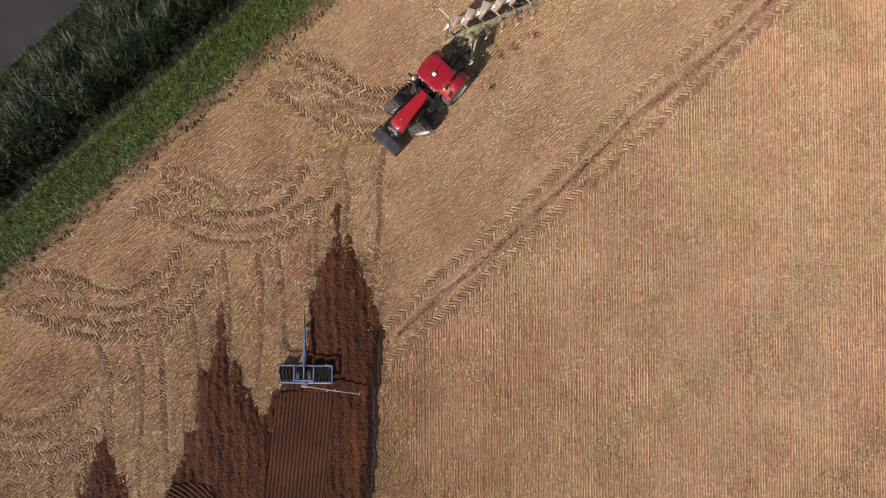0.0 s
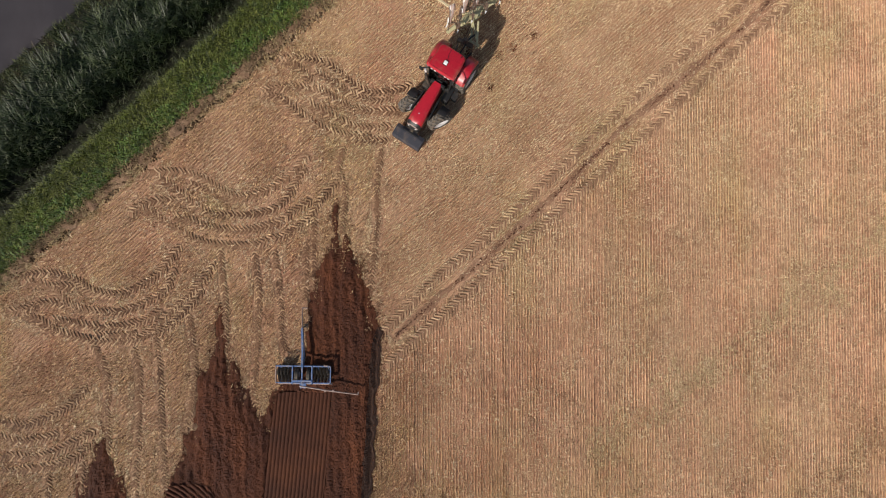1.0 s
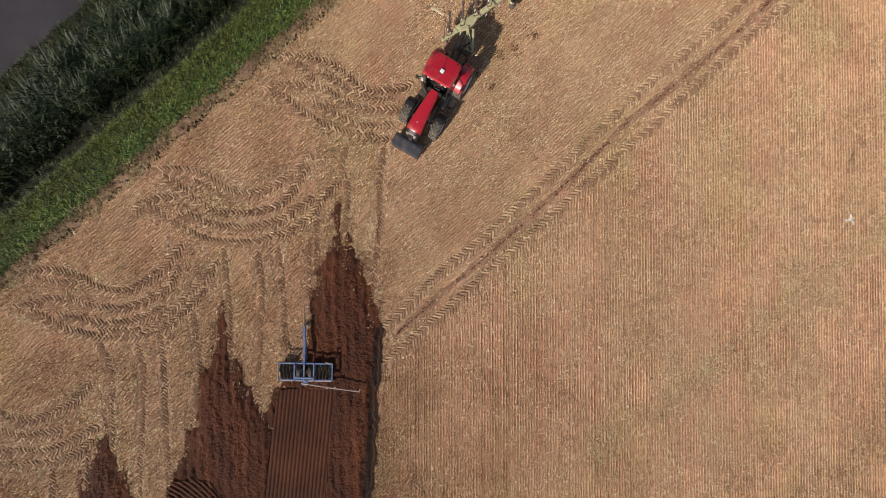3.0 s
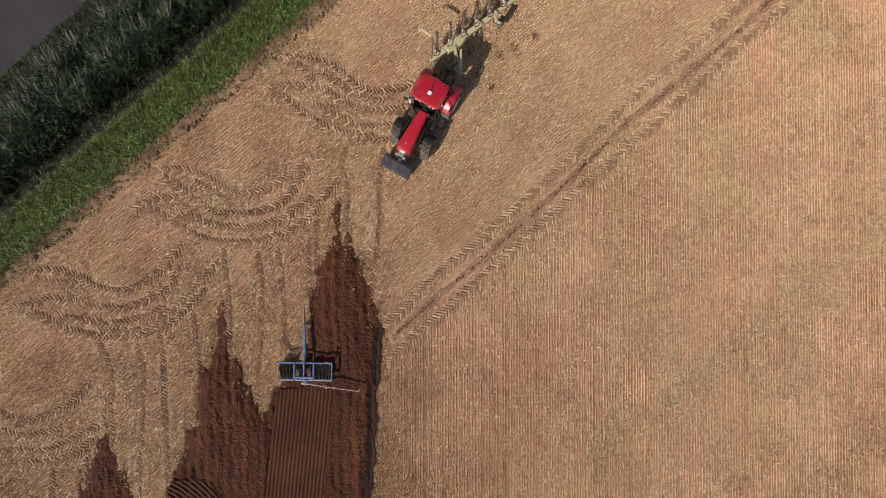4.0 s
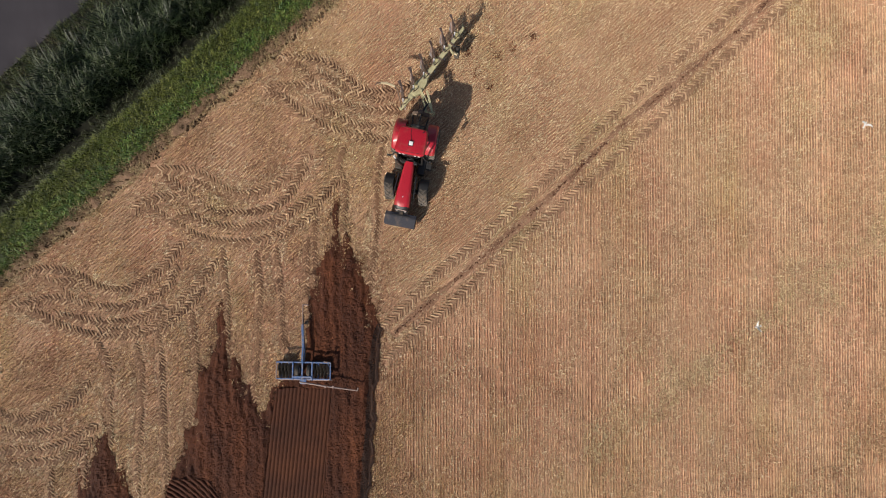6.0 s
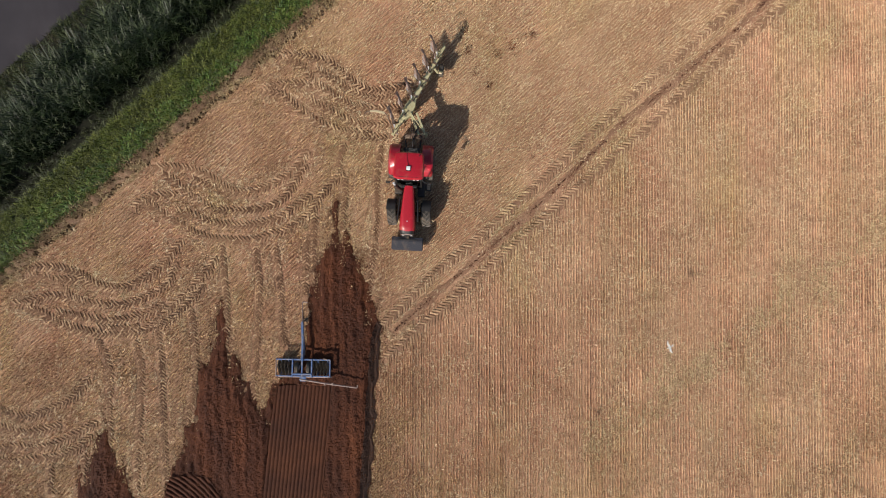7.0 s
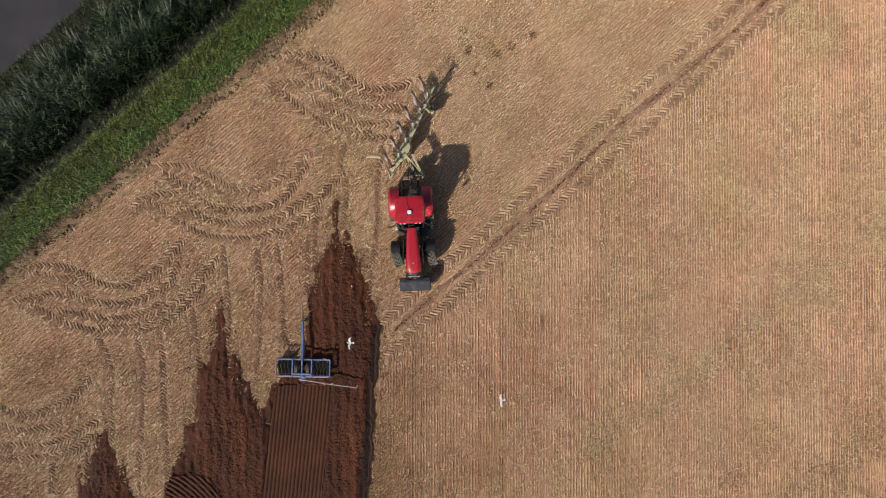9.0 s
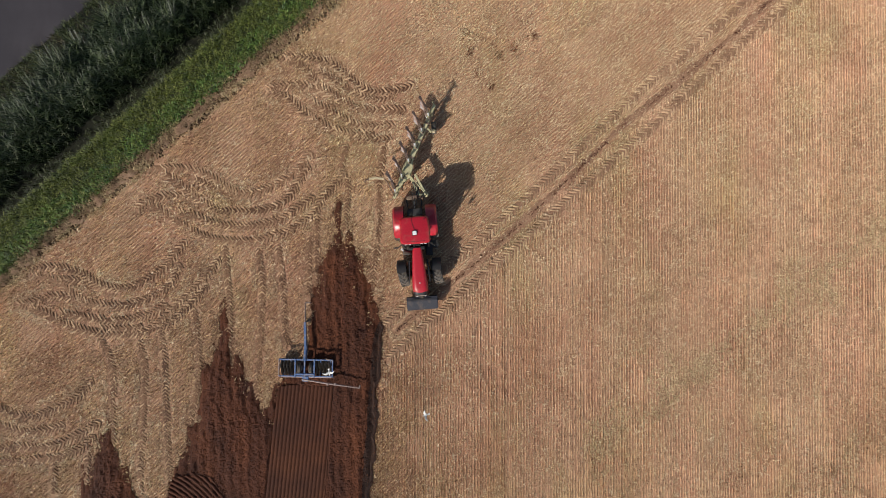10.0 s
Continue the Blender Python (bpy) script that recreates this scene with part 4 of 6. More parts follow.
# ---- machines ----
M.update({
    "red_paint": material("red_paint", [(0.34, 0.008, 0.019), (0.40, 0.011, 0.024), (0.46, 0.018, 0.032)], 2, 0.32, bump=0.05, coat=0.4, dirt=(DUST, 2.2, 0.56, 0.35)),
    "dark_metal": material("dark_metal", [(0.018, 0.018, 0.02), (0.035, 0.034, 0.035), (0.07, 0.06, 0.05)], 6, 0.6, 0.3, bump=0.3, dirt=(DUST, 4, 0.5, 0.45)),
    "navy_metal": material("navy_metal", [(0.02304, 0.02376, 0.0324), (0.0324, 0.03312, 0.04464), (0.0468, 0.04608, 0.0576)], 3, 0.55, 0.1, bump=0.1, dirt=(DUST, 3, 0.52, 0.3)),
    "rubber": material("rubber", [(0.028, 0.026, 0.024), (0.055, 0.050, 0.045), (0.11, 0.095, 0.08)], 8, 0.85, bump=0.4, dirt=(DUST, 5, 0.46, 0.55)),
    "rim_paint": material("rim_paint", [(0.55, 0.55, 0.57), (0.64, 0.64, 0.66), (0.72, 0.72, 0.73)], 4, 0.45, 0.2, bump=0.1, dirt=(DUST, 4, 0.5, 0.45)),
    "glass": material("glass", [(0.279, 0.306, 0.297), (0.306, 0.333, 0.324)], 2, 0.03, bump=0.0),
    "white_plastic": material("white_plastic", [(0.78, 0.78, 0.77), (0.84, 0.84, 0.83)], 5, 0.4, bump=0.0),
    "black_plastic": material("black_plastic", [(0.012, 0.012, 0.013), (0.022, 0.022, 0.023)], 6, 0.5, bump=0.1),
    "lamp_glass": material("lamp_glass", [(0.7, 0.7, 0.68), (0.8, 0.8, 0.78)], 9, 0.15, 0.2, bump=0.0),
    "beam_paint": material("beam_paint", [(0.38, 0.35, 0.18), (0.49, 0.45, 0.26), (0.58, 0.54, 0.34)], 3, 0.6, bump=0.2, dirt=((0.25, 0.17, 0.10), 3.5, 0.5, 0.5)),
    "worn_steel": material("worn_steel", [(0.195, 0.117, 0.0875), (0.33, 0.2145, 0.1688), (0.54, 0.39, 0.325)], 5, 0.65, 0.1, bump=0.15, dirt=((0.12, 0.06, 0.04), 5, 0.5, 0.8)),
    "dusty_rubber": material("dusty_rubber", [(0.07, 0.062, 0.055), (0.14, 0.122, 0.105), (0.24, 0.205, 0.17)], 9, 0.9, bump=0.2),
    "dusty_plastic": material("dusty_plastic", [(0.022, 0.021, 0.022), (0.034, 0.032, 0.033), (0.06, 0.055, 0.052)], 4, 0.7, bump=0.1),
    # pale, rough and hardly metallic; on the plough its whiteness stands in for glint
    "bright_steel": material("bright_steel", [(0.66, 0.65, 0.63), (0.76, 0.75, 0.73), (0.84, 0.83, 0.81)], 4, 0.5, 0.15, bump=0.08),
    # polished slats, paler than the worn ones to hold some sun glint
    "polished_slat": material("polished_slat", [(0.2852, 0.2418, 0.2294), (0.372, 0.3286, 0.3162), (0.4588, 0.4278, 0.4154)], 5, 0.42, 0.25, bump=0.1, dirt=((0.22, 0.12, 0.08), 4, 0.5, 0.6)),
    "earthy_steel": material("earthy_steel", [(0.078, 0.0455, 0.0325), (0.169, 0.1105, 0.078), (0.338, 0.26, 0.195)], 6, 0.65, 0.4, bump=0.3),
    "blue_paint": material("blue_paint", [(0.045, 0.09, 0.22), (0.065, 0.13, 0.30), (0.12, 0.19, 0.36)], 4, 0.45, bump=0.1, dirt=((0.33, 0.29, 0.26), 6, 0.46, 0.7)),
    "grey_paint": material("grey_paint", [(0.187, 0.1368, 0.1224), (0.2805, 0.2088, 0.1904), (0.357, 0.2664, 0.2448)], 5, 0.6, 0.2, bump=0.2, dirt=(DUST, 5, 0.5, 0.6)),
    "straw_paint": material("straw_paint", [(0.45, 0.36, 0.22), (0.58, 0.48, 0.30), (0.66, 0.56, 0.38)], 4, 0.6, bump=0.2),
    "disc_steel": material("disc_steel", [(0.11, 0.088, 0.066), (0.209, 0.176, 0.1375), (0.3025, 0.2695, 0.22)], 7, 0.5, 0.3, bump=0.1),
    "orange_lens": material("orange_lens", [(0.7, 0.22, 0.02), (0.8, 0.28, 0.03)], 5, 0.25, bump=0.0),
    "feather_white": material("feather_white", [(0.72, 0.71, 0.69), (0.84, 0.83, 0.81)], 12, 0.8, bump=0.2),
    "feather_grey": material("feather_grey", [(0.6496, 0.6431, 0.6283), (0.784, 0.7739, 0.7416), (0.896, 0.872, 0.824)], 10, 0.8, bump=0.2),
    "wing_black": material("wing_black", [(0.03, 0.03, 0.033), (0.06, 0.06, 0.064)], 12, 0.7, bump=0.1),
    "beak": material("beak", [(0.35, 0.10, 0.04), (0.45, 0.15, 0.05)], 20, 0.5, bump=0.0),
})

pane_shader = M["glass"].node_tree.nodes["Principled BSDF"]
pane_shader.inputs["Transmission Weight"].default_value, pane_shader.inputs["IOR"].default_value = 1.0, 1.4


def part(name, bm, mat, parent, label="", smooth=False, at=None):
    """Links a bmesh as one mesh object under a thing or a part."""
    me = bpy.data.meshes.new(name)
    bmesh.ops.recalc_face_normals(bm, faces=bm.faces)
    bm.to_mesh(me)
    bm.free()
    me.materials.append(M[mat])
    if smooth:
        me.polygons.foreach_set("use_smooth", [True] * len(me.polygons))
        me.set_sharp_from_angle(angle=radians(38))
    ob = new(name, me)
    ob.parent = parent
    if at is not None:
        ob.matrix_basis = at
    return tagged(ob, label)


def thing(name, label, category, group=""):
    return tagged(new(name), label, category, group)


def add_box(bm, x0, x1, y0, y1, z0, z1, bevel=0.02, m=None):
    made = bmesh.ops.create_cube(bm, size=1.0)["verts"]
    for v in made:
        v.co = Vector(((x0 + x1) / 2 + v.co.x * (x1 - x0), (y0 + y1) / 2 + v.co.y * (y1 - y0), (z0 + z1) / 2 + v.co.z * (z1 - z0)))
    if m is not None:
        bmesh.ops.transform(bm, matrix=m, verts=made)
    if bevel:
        edges = list({e for v in made for e in v.link_edges})
        bmesh.ops.bevel(bm, geom=edges, offset=min(bevel, 0.45 * min(x1 - x0, y1 - y0, z1 - z0)), segments=2, affect="EDGES", profile=0.6)
    return bm


def box(*a, **k):
    return add_box(bmesh.new(), *a, **k)


def add_tube(bm, pts, radius, sides=10, flat=None):
    """A tube or, with flat, a bar of that height along pts."""
    P = [Vector(p) for p in pts]
    rings = []
    for i, p in enumerate(P):
        w = (P[min(i + 1, len(P) - 1)] - P[max(i - 1, 0)]).normalized()
        u = w.cross(Vector((0, 0, 1)))
        u = Vector((0, 1, 0)) if u.length < 1e-3 else u.normalized()
        v = u.cross(w)
        r = radius[i] if isinstance(radius, (list, tuple)) else radius
        if flat is None:
            ring = [p + u * r * math.cos(a) + v * r * math.sin(a) for a in (2 * math.pi * k / sides for k in range(sides))]
        else:
            ring = [p + u * a * r + v * b * flat for a, b in ((1, 0.8), (0.8, 1), (-0.8, 1), (-1, 0.8), (-1, -0.8), (-0.8, -1), (0.8, -1), (1, -0.8))]
        rings.append([bm.verts.new(c) for c in ring])
    n = len(rings[0])
    for a, b in zip(rings, rings[1:]):
        for k in range(n):
            bm.faces.new((a[k], a[(k + 1) % n], b[(k + 1) % n], b[k]))
    bm.faces.new(rings[0][::-1])
    bm.faces.new(rings[-1])
    return bm


def tube(*a, **k):
    return add_tube(bmesh.new(), *a, **k)


def loft(rings):
    """A closed skin over rings of equal point counts."""
    bm = bmesh.new()
    R = [[bm.verts.new(p) for p in ring] for ring in rings]
    n = len(R[0])
    for a, b in zip(R, R[1:]):
        for k in range(n):
            bm.faces.new((a[k], a[(k + 1) % n], b[(k + 1) % n], b[k]))
    bm.faces.new(R[0][::-1])
    bm.faces.new(R[-1])
    return bm


def lathe(profile, sides=36):
    """Turns (radius, y) points round the y axis; profile closed."""
    bm = bmesh.new()
    rings = []
    for k in range(sides):
        a = 2 * math.pi * k / sides
        rings.append([bm.verts.new((r * math.cos(a), y, r * math.sin(a))) for r, y in profile])
    n = len(profile)
    for k in range(sides):
        a, b = rings[k], rings[(k + 1) % sides]
        for j in range(n):
            bm.faces.new((a[j], a[(j + 1) % n], b[(j + 1) % n], b[j]))
    return bm


def rounded_ring(x, hw, z0, z1, round_top=0.5, n=8):
    """A cross-section at x, half-width hw, from z0 to z1 with rounded shoulders."""
    r = min(hw, z1 - z0) * round_top
    ring = [(x, -hw, z0)]
    for k in range(n + 1):
        a = math.pi - math.pi / 2 * k / n
        ring.append((x, -hw + r + r * math.cos(a), z1 - r + r * math.sin(a)))
    for k in range(n + 1):
        a = math.pi / 2 - math.pi / 2 * k / n
        ring.append((x, hw - r + r * math.cos(a), z1 - r + r * math.sin(a)))
    ring.append((x, hw, z0))
    return ring


def tractor_wheel(name, parent, radius, width, rim_r, lugs, out):
    """A lugged tyre on a dished rim, turning on its y axis; out: the side of the dish."""
    h = width / 2
    prof = [(rim_r, -h * 0.80), (rim_r + 0.05, -h * 0.97), (radius - 0.20, -h * 1.0), (radius - 0.09, -h * 0.93), (radius - 0.055, -h * 0.7), (radius - 0.04, 0),
            (radius - 0.055, h * 0.7), (radius - 0.09, h * 0.93), (radius - 0.20, h * 1.0), (rim_r + 0.05, h * 0.97), (rim_r, h * 0.80)]
    tyre, bm = lathe(prof, 44), bmesh.new()
    for k in range(lugs):
        for side in (-1, 1):
            a0 = 2 * math.pi * (k + (0.25 if side > 0 else -0.25)) / lugs
            rings = []
            for u, rr in ((0.0, radius), (0.5, radius - 0.002), (0.93, radius - 0.03), (1.03, radius - 0.10)):
                a = a0 + 0.62 * u * 1.6 * math.pi / lugs * 2
                y = side * (-0.02 + (h + 0.0) * u)
                da = 0.20 * 2 * math.pi / lugs
                low = rr - 0.075
                rings.append([(low * math.cos(a - da), y, low * math.sin(a - da)), (rr * math.cos(a - da * 0.7), y, rr * math.sin(a - da * 0.7)),
                              (rr * math.cos(a + da * 0.7), y, rr * math.sin(a + da * 0.7)), (low * math.cos(a + da), y, low * math.sin(a + da))])
            R = [[bm.verts.new(p) for p in ring] for ring in rings]
            for p, q in zip(R, R[1:]):
                for j in range(3):
                    bm.faces.new((p[j], p[j + 1], q[j + 1], q[j]))
            bm.faces.new(R[0])
            bm.faces.new(R[-1])
    wheel = part(name, tyre, "rubber", parent, "black rubber tractor tyre", smooth=True)
    part("tread", bm, "dusty_rubber", wheel, "dust-greyed chevron tread lugs")
    d = out * h
    rim = lathe([(rim_r + 0.01, -h * 0.82), (rim_r + 0.045, -h * 0.86), (rim_r + 0.045, -h * 0.78), (rim_r - 0.02, -h * 0.6), (rim_r - 0.02, h * 0.6),
                 (rim_r + 0.045, h * 0.78), (rim_r + 0.045, h * 0.86), (rim_r + 0.01, h * 0.82), (rim_r - 0.05, h * 0.7), (rim_r - 0.05, -h * 0.7)], 40)
    part("rim", rim, "rim_paint", wheel, "dusty silver-grey rim", smooth=True)
    disc = lathe([(0.01, d * 0.15), (0.16, d * 0.15), (0.2, d * 0.05), (rim_r - 0.16, d * 0.45), (rim_r - 0.03, d * 0.74), (rim_r - 0.03, d * 0.62), (rim_r - 0.16, d * 0.34), (0.2, -d * 0.05), (0.01, d * 0.02)], 32)
    part("wheel_disc", disc, "rim_paint", wheel, smooth=True)
    hub = lathe([(0.01, d * 0.42), (0.11, d * 0.42), (0.13, d * 0.36), (0.13, d * 0.1), (0.01, d * 0.1)], 20)
    for k in range(8):
        a = 2 * math.pi * k / 8
        add_tube(hub, [(0.17 * math.cos(a), d * 0.1, 0.17 * math.sin(a)), (0.17 * math.cos(a), d * 0.24, 0.17 * math.sin(a))], 0.018, 6)
    part("hub", hub, "dark_metal", wheel, smooth=True)
    return wheel


def build_tractor():
    """Origin on the ground under the rear axle; forward is +x, left +y."""
    T = thing("tractor", "red four-wheel-drive farm tractor with dark front weight, driving on stubble", "tractor")
    wheels = {}
    for side, tag in ((1, "left"), (-1, "right")):
        w = tractor_wheel("rear_wheel", T, 0.92, 0.60, 0.58, 20, side)
        w.matrix_basis = pose(0, side * 0.94, 0.90)
        wheels["rear", side] = w
        w = tractor_wheel("front_wheel", T, 0.70, 0.52, 0.44, 17, side)
        w.matrix_basis = pose(2.80, side * 0.94, 0.68)
        wheels["front", side] = w
        # rear fender: arched shell over the wheel
        prof = []
        for k in range(15):
            a = radians(200 - 165 * k / 14)
            rad = 1.00 + (0.07 if 3 < k < 11 else 0.0)
            prof.append((rad * math.cos(a) * 0.98, 0.90 + rad * math.sin(a)))
        y0, y1 = (0.60, 1.19) if side > 0 else (-1.19, -0.60)
        rings = []
        for (x, z) in prof:
            n = Vector((x, 0, z - 0.9)).normalized() * 0.05
            yo, yi = (y1, y0) if side > 0 else (y0, y1)
            soft = 0.10 * side
            rings.append([(x, yi, z), (x, yo - soft, z), (x - n.x * 1.6, yo, z - n.z * 1.6), (x - n.x * 2.2, yo, z - n.z * 2.2), (x - n.x, yo - soft, z - n.z), (x - n.x, yi, z - n.z)])
        part("rear_fender", loft(rings), "red_paint", T, smooth=True)
        part("tail_lamp", box(-0.93, -0.88, side * 0.95 - 0.12, side * 0.95 + 0.12, 1.28, 1.38), "orange_lens", T, "small orange and red tail lamp")
        # front mudguard, trailing behind the wheel's top
        rings = []
        for k in range(7):
            a = radians(178 - 80 * k / 6)
            x, z = 2.80 + 0.79 * math.cos(a), 0.68 + 0.79 * math.sin(a)
            rings.append([(x, side * 0.72, z), (x, side * 1.20, z), (x, side * 1.22, z - 0.06), (x, side * 1.19, z - 0.035), (x, side * 0.72, z - 0.03)])
        part("front_mudguard", loft(rings), "dusty_plastic", T, "black plastic front mudguard", smooth=True)
    # chassis, axles, tanks
    ch = box(-0.55, 3.5, -0.26, 0.26, 0.62, 1.15, 0.04)
    add_box(ch, 3.2, 3.95, -0.22, 0.22, 0.55, 0.95, 0.03)
    part("chassis", ch, "dark_metal", T)
    ax = tube([(0, -0.85, 0.9), (0, 0.85, 0.9)], 0.16, 14)
    part("rear_axle", ax, "dark_metal", T, smooth=True)
    ax = tube([(2.8, -0.8, 0.66), (2.8, -0.3, 0.62), (2.8, 0.3, 0.62), (2.8, 0.8, 0.66)], 0.13, 12)
    part("front_axle", ax, "dark_metal", T, smooth=True)
    part("fuel_tank", box(0.95, 1.85, 0.42, 0.82, 0.52, 1.12, 0.08), "black_plastic", T, "black plastic fuel tank with steps")
    for k in range(3):
        part("step", box(1.05, 1.45, 0.84, 1.12, 0.48 + 0.27 * k, 0.52 + 0.27 * k, 0.01), "dark_metal", T)
    part("battery_box", box(0.95, 1.75, -0.85, -0.42, 0.55, 1.10, 0.06), "dark_metal", T)
    # bonnet: narrow at the cab, wide and rounded at the nose
    rings = []
    for x, hw, z1, rt in ((1.42, 0.25, 1.98, 0.5), (1.9, 0.295, 1.96, 0.5), (2.5, 0.35, 1.91, 0.5), (3.15, 0.41, 1.84, 0.55), (3.58, 0.43, 1.78, 0.6), (3.78, 0.415, 1.72, 0.7), (3.85, 0.36, 1.67, 0.8)):
        rings.append(rounded_ring(x, hw, 1.22, z1, rt))
    bonnet = part("bonnet", loft(rings), "red_paint", T, "glossy red tapering bonnet", smooth=True)
    part("grille", loft([rounded_ring(3.74, 0.405, 1.0, 1.71, 0.6), rounded_ring(3.92, 0.385, 1.0, 1.65, 0.7), rounded_ring(4.02, 0.31, 1.02, 1.58, 0.8), rounded_ring(4.07, 0.20, 1.05, 1.48, 0.8)]), "black_plastic", T, "black front grille", smooth=True)
    part("nose_band", loft([rounded_ring(3.995, 0.352, 1.40, 1.615, 0.8), rounded_ring(4.035, 0.31, 1.40, 1.585, 0.8)]), "grey_paint", T, "grey band round the nose", smooth=True)
    for side in (-1, 1):
        part("headlamp", box(3.99, 4.07, side * 0.2 - 0.06, side * 0.2 + 0.08, 1.32, 1.44, 0.02), "lamp_glass", T)
        part("side_vent", box(2.1, 3.3, side * 0.33 - 0.035, side * 0.33 + 0.035, 1.3, 1.62, 0.02, m=Matrix.Rotation(side * 0.07, 4, "Z")), "black_plastic", T, "dark bonnet side vent")
    badge = box(3.28, 3.34, -0.03, 0.03, 1.822, 1.835, 0.004)
    part("emblem", badge, "rim_paint", bonnet)
    # cab: glazed body, pillars, roof with rim
    part("cab_base", box(0.05, 1.38, -0.62, 0.62, 1.1, 1.55, 0.06), "dark_metal", T)
    low = ((-0.15, -0.70), (-0.15, 0.70), (1.36, 0.62), (1.36, -0.62))
    high = ((-0.08, -0.66), (-0.08, 0.66), (1.12, 0.66), (1.12, -0.66))
    for k, name in enumerate(("rear_window", "door_window", "windscreen", "door_window")):
        p, q, r, s = low[k], low[(k + 1) % 4], high[(k + 1) % 4], high[k]
        n = (Vector((q[0] - p[0], q[1] - p[1], 0)).cross(Vector((0, 0, 1)))).normalized() * 0.012
        pane = loft([[(x + n.x * w, y + n.y * w, z) for (x, y), z in ((p, 1.5), (q, 1.5), (r, 2.78), (s, 2.78))] for w in (-0.5, 0.5)])
        pane = part(name, pane, "glass", T, "clear tinted cab pane")
        pane.visible_shadow = False
    seat = box(0.12, 0.62, -0.26, 0.26, 1.62, 1.76, 0.05)
    add_box(seat, 0.06, 0.20, -0.25, 0.25, 1.7, 2.35, 0.05)
    part("seat", seat, "black_plastic", T)
    part("armrest", box(0.25, 0.75, -0.46, -0.32, 1.85, 1.95, 0.03), "dark_metal", T)
    wheel_rim = bmesh.new()
    ring = [(1.02 + 0.19 * 0.5 * math.sin(2 * math.pi * k / 16), 0.20 * math.cos(2 * math.pi * k / 16), 2.02 + 0.17 * math.sin(2 * math.pi * k / 16)) for k in range(17)]
    part("steering_wheel", add_tube(wheel_rim, ring, 0.016, 6), "black_plastic", T)
    part("console", box(1.05, 1.32, -0.20, 0.20, 1.5, 1.92, 0.05), "black_plastic", T)
    part("monitor", box(1.10, 1.14, -0.55, -0.30, 2.05, 2.25, 0.01), "black_plastic", T)
    for x0, y0, x1, y1 in ((1.38, 0.63, 1.14, 0.67), (1.38, -0.63, 1.14, -0.67), (-0.16, 0.71, -0.09, 0.67), (-0.16, -0.71, -0.09, -0.67), (0.5, 0.70, 0.5, 0.69), (0.5, -0.70, 0.5, -0.69)):
        part("cab_pillar", tube([(x0, y0, 1.4), (x1, y1, 2.8)], 0.045, 8), "black_plastic", T)
    part("dashboard", box(1.36, 1.52, -0.42, 0.42, 1.55, 1.95, 0.04), "black_plastic", T)
    part("wiper", tube([(1.37, -0.25, 1.75), (1.25, 0.15, 2.3)], 0.012, 5), "black_plastic", T)
    rr = []
    for z, sx, sy in ((2.76, 0.60, 0.68), (2.80, 0.70, 0.79), (2.90, 0.71, 0.80), (2.985, 0.65, 0.73), (3.01, 0.50, 0.56)):
        ring = []
        for k in range(32):
            a = 2 * math.pi * k / 32
            c, s = math.cos(a), math.sin(a)
            ring.append((0.52 + sx * math.copysign(abs(c) ** 0.28, c), sy * (1.0 - 0.05 * (c < 0)) * math.copysign(abs(s) ** 0.28, s), z))
        rr.append(ring)
    roof = part("cab_roof", loft(rr), "red_paint", T, "red cab roof", smooth=True)
    part("roof_seam", tube([(0.56, -0.01, 3.02), (0.40, -0.03, 3.02), (0.22, -0.10, 3.02), (0.0, -0.11, 3.015), (-0.13, -0.11, 2.99)], 0.011, 6), "black_plastic", roof, "thin black cable across the roof")
    part("roof_slot", box(1.085, 1.115, -0.50, 0.50, 2.975, 2.997, 0.006), "black_plastic", roof, "dark slot along the roof's front edge")
    part("roof_visor", box(1.10, 1.26, -0.60, 0.60, 2.78, 2.84, 0.025), "black_plastic", roof)
    part("roof_trim", tube([(1.10, -0.62, 2.90), (1.205, -0.30, 2.885), (1.205, 0.30, 2.885), (1.10, 0.62, 2.90)], 0.022, 6), "bright_steel", roof, "bright strip along the roof's front edge")
    for y in (-0.5, -0.3, 0.3, 0.5):
        part("work_lamp", box(1.17, 1.26, y - 0.06, y + 0.06, 2.79, 2.85, 0.02), "lamp_glass", roof)
    dome = part("antenna_bracket", box(0.55, 0.80, -0.14, 0.11, 3.005, 3.03, 0.008), "black_plastic", roof)
    part("antenna", box(0.565, 0.77, -0.105, 0.10, 3.03, 3.10, 0.03), "white_plastic", roof, "white square satellite antenna")
    part("beacon", tube([(0.0, 0.52, 3.0), (0.0, 0.52, 3.06)], 0.03, 8), "black_plastic", roof)
    # exhaust, mirrors
    ex = tube([(1.62, -0.40, 1.3), (1.58, -0.52, 1.7), (1.52, -0.66, 2.0), (1.50, -0.68, 2.75)], [0.07, 0.09, 0.10, 0.07], 12)
    part("exhaust", ex, "dark_metal", T, "dark upright exhaust pipe", smooth=True)
    part("exhaust_tip", tube([(1.50, -0.68, 2.72), (1.49, -0.70, 2.86), (1.45, -0.74, 2.95)], 0.06, 12), "bright_steel", T, "bright exhaust tip", smooth=True)
    for side in (-1, 1):
        arm = part("mirror_arm", tube([(1.15, side * 0.66, 2.65), (1.32, side * 0.9, 2.6), (1.36, side * 1.06, 2.45)], 0.03, 6), "black_plastic", T)
        part("mirror", box(1.31, 1.38, side * 1.10 - 0.1, side * 1.10 + 0.1, 2.12, 2.5, 0.03), "black_plastic", arm)
    # linkage at the back
    for side in (-1, 1):
        part("lower_link", tube([(-0.45, side * 0.30, 0.75), (-1.32, side * 0.44, 0.78)], 0.045, 8), "dark_metal", T)
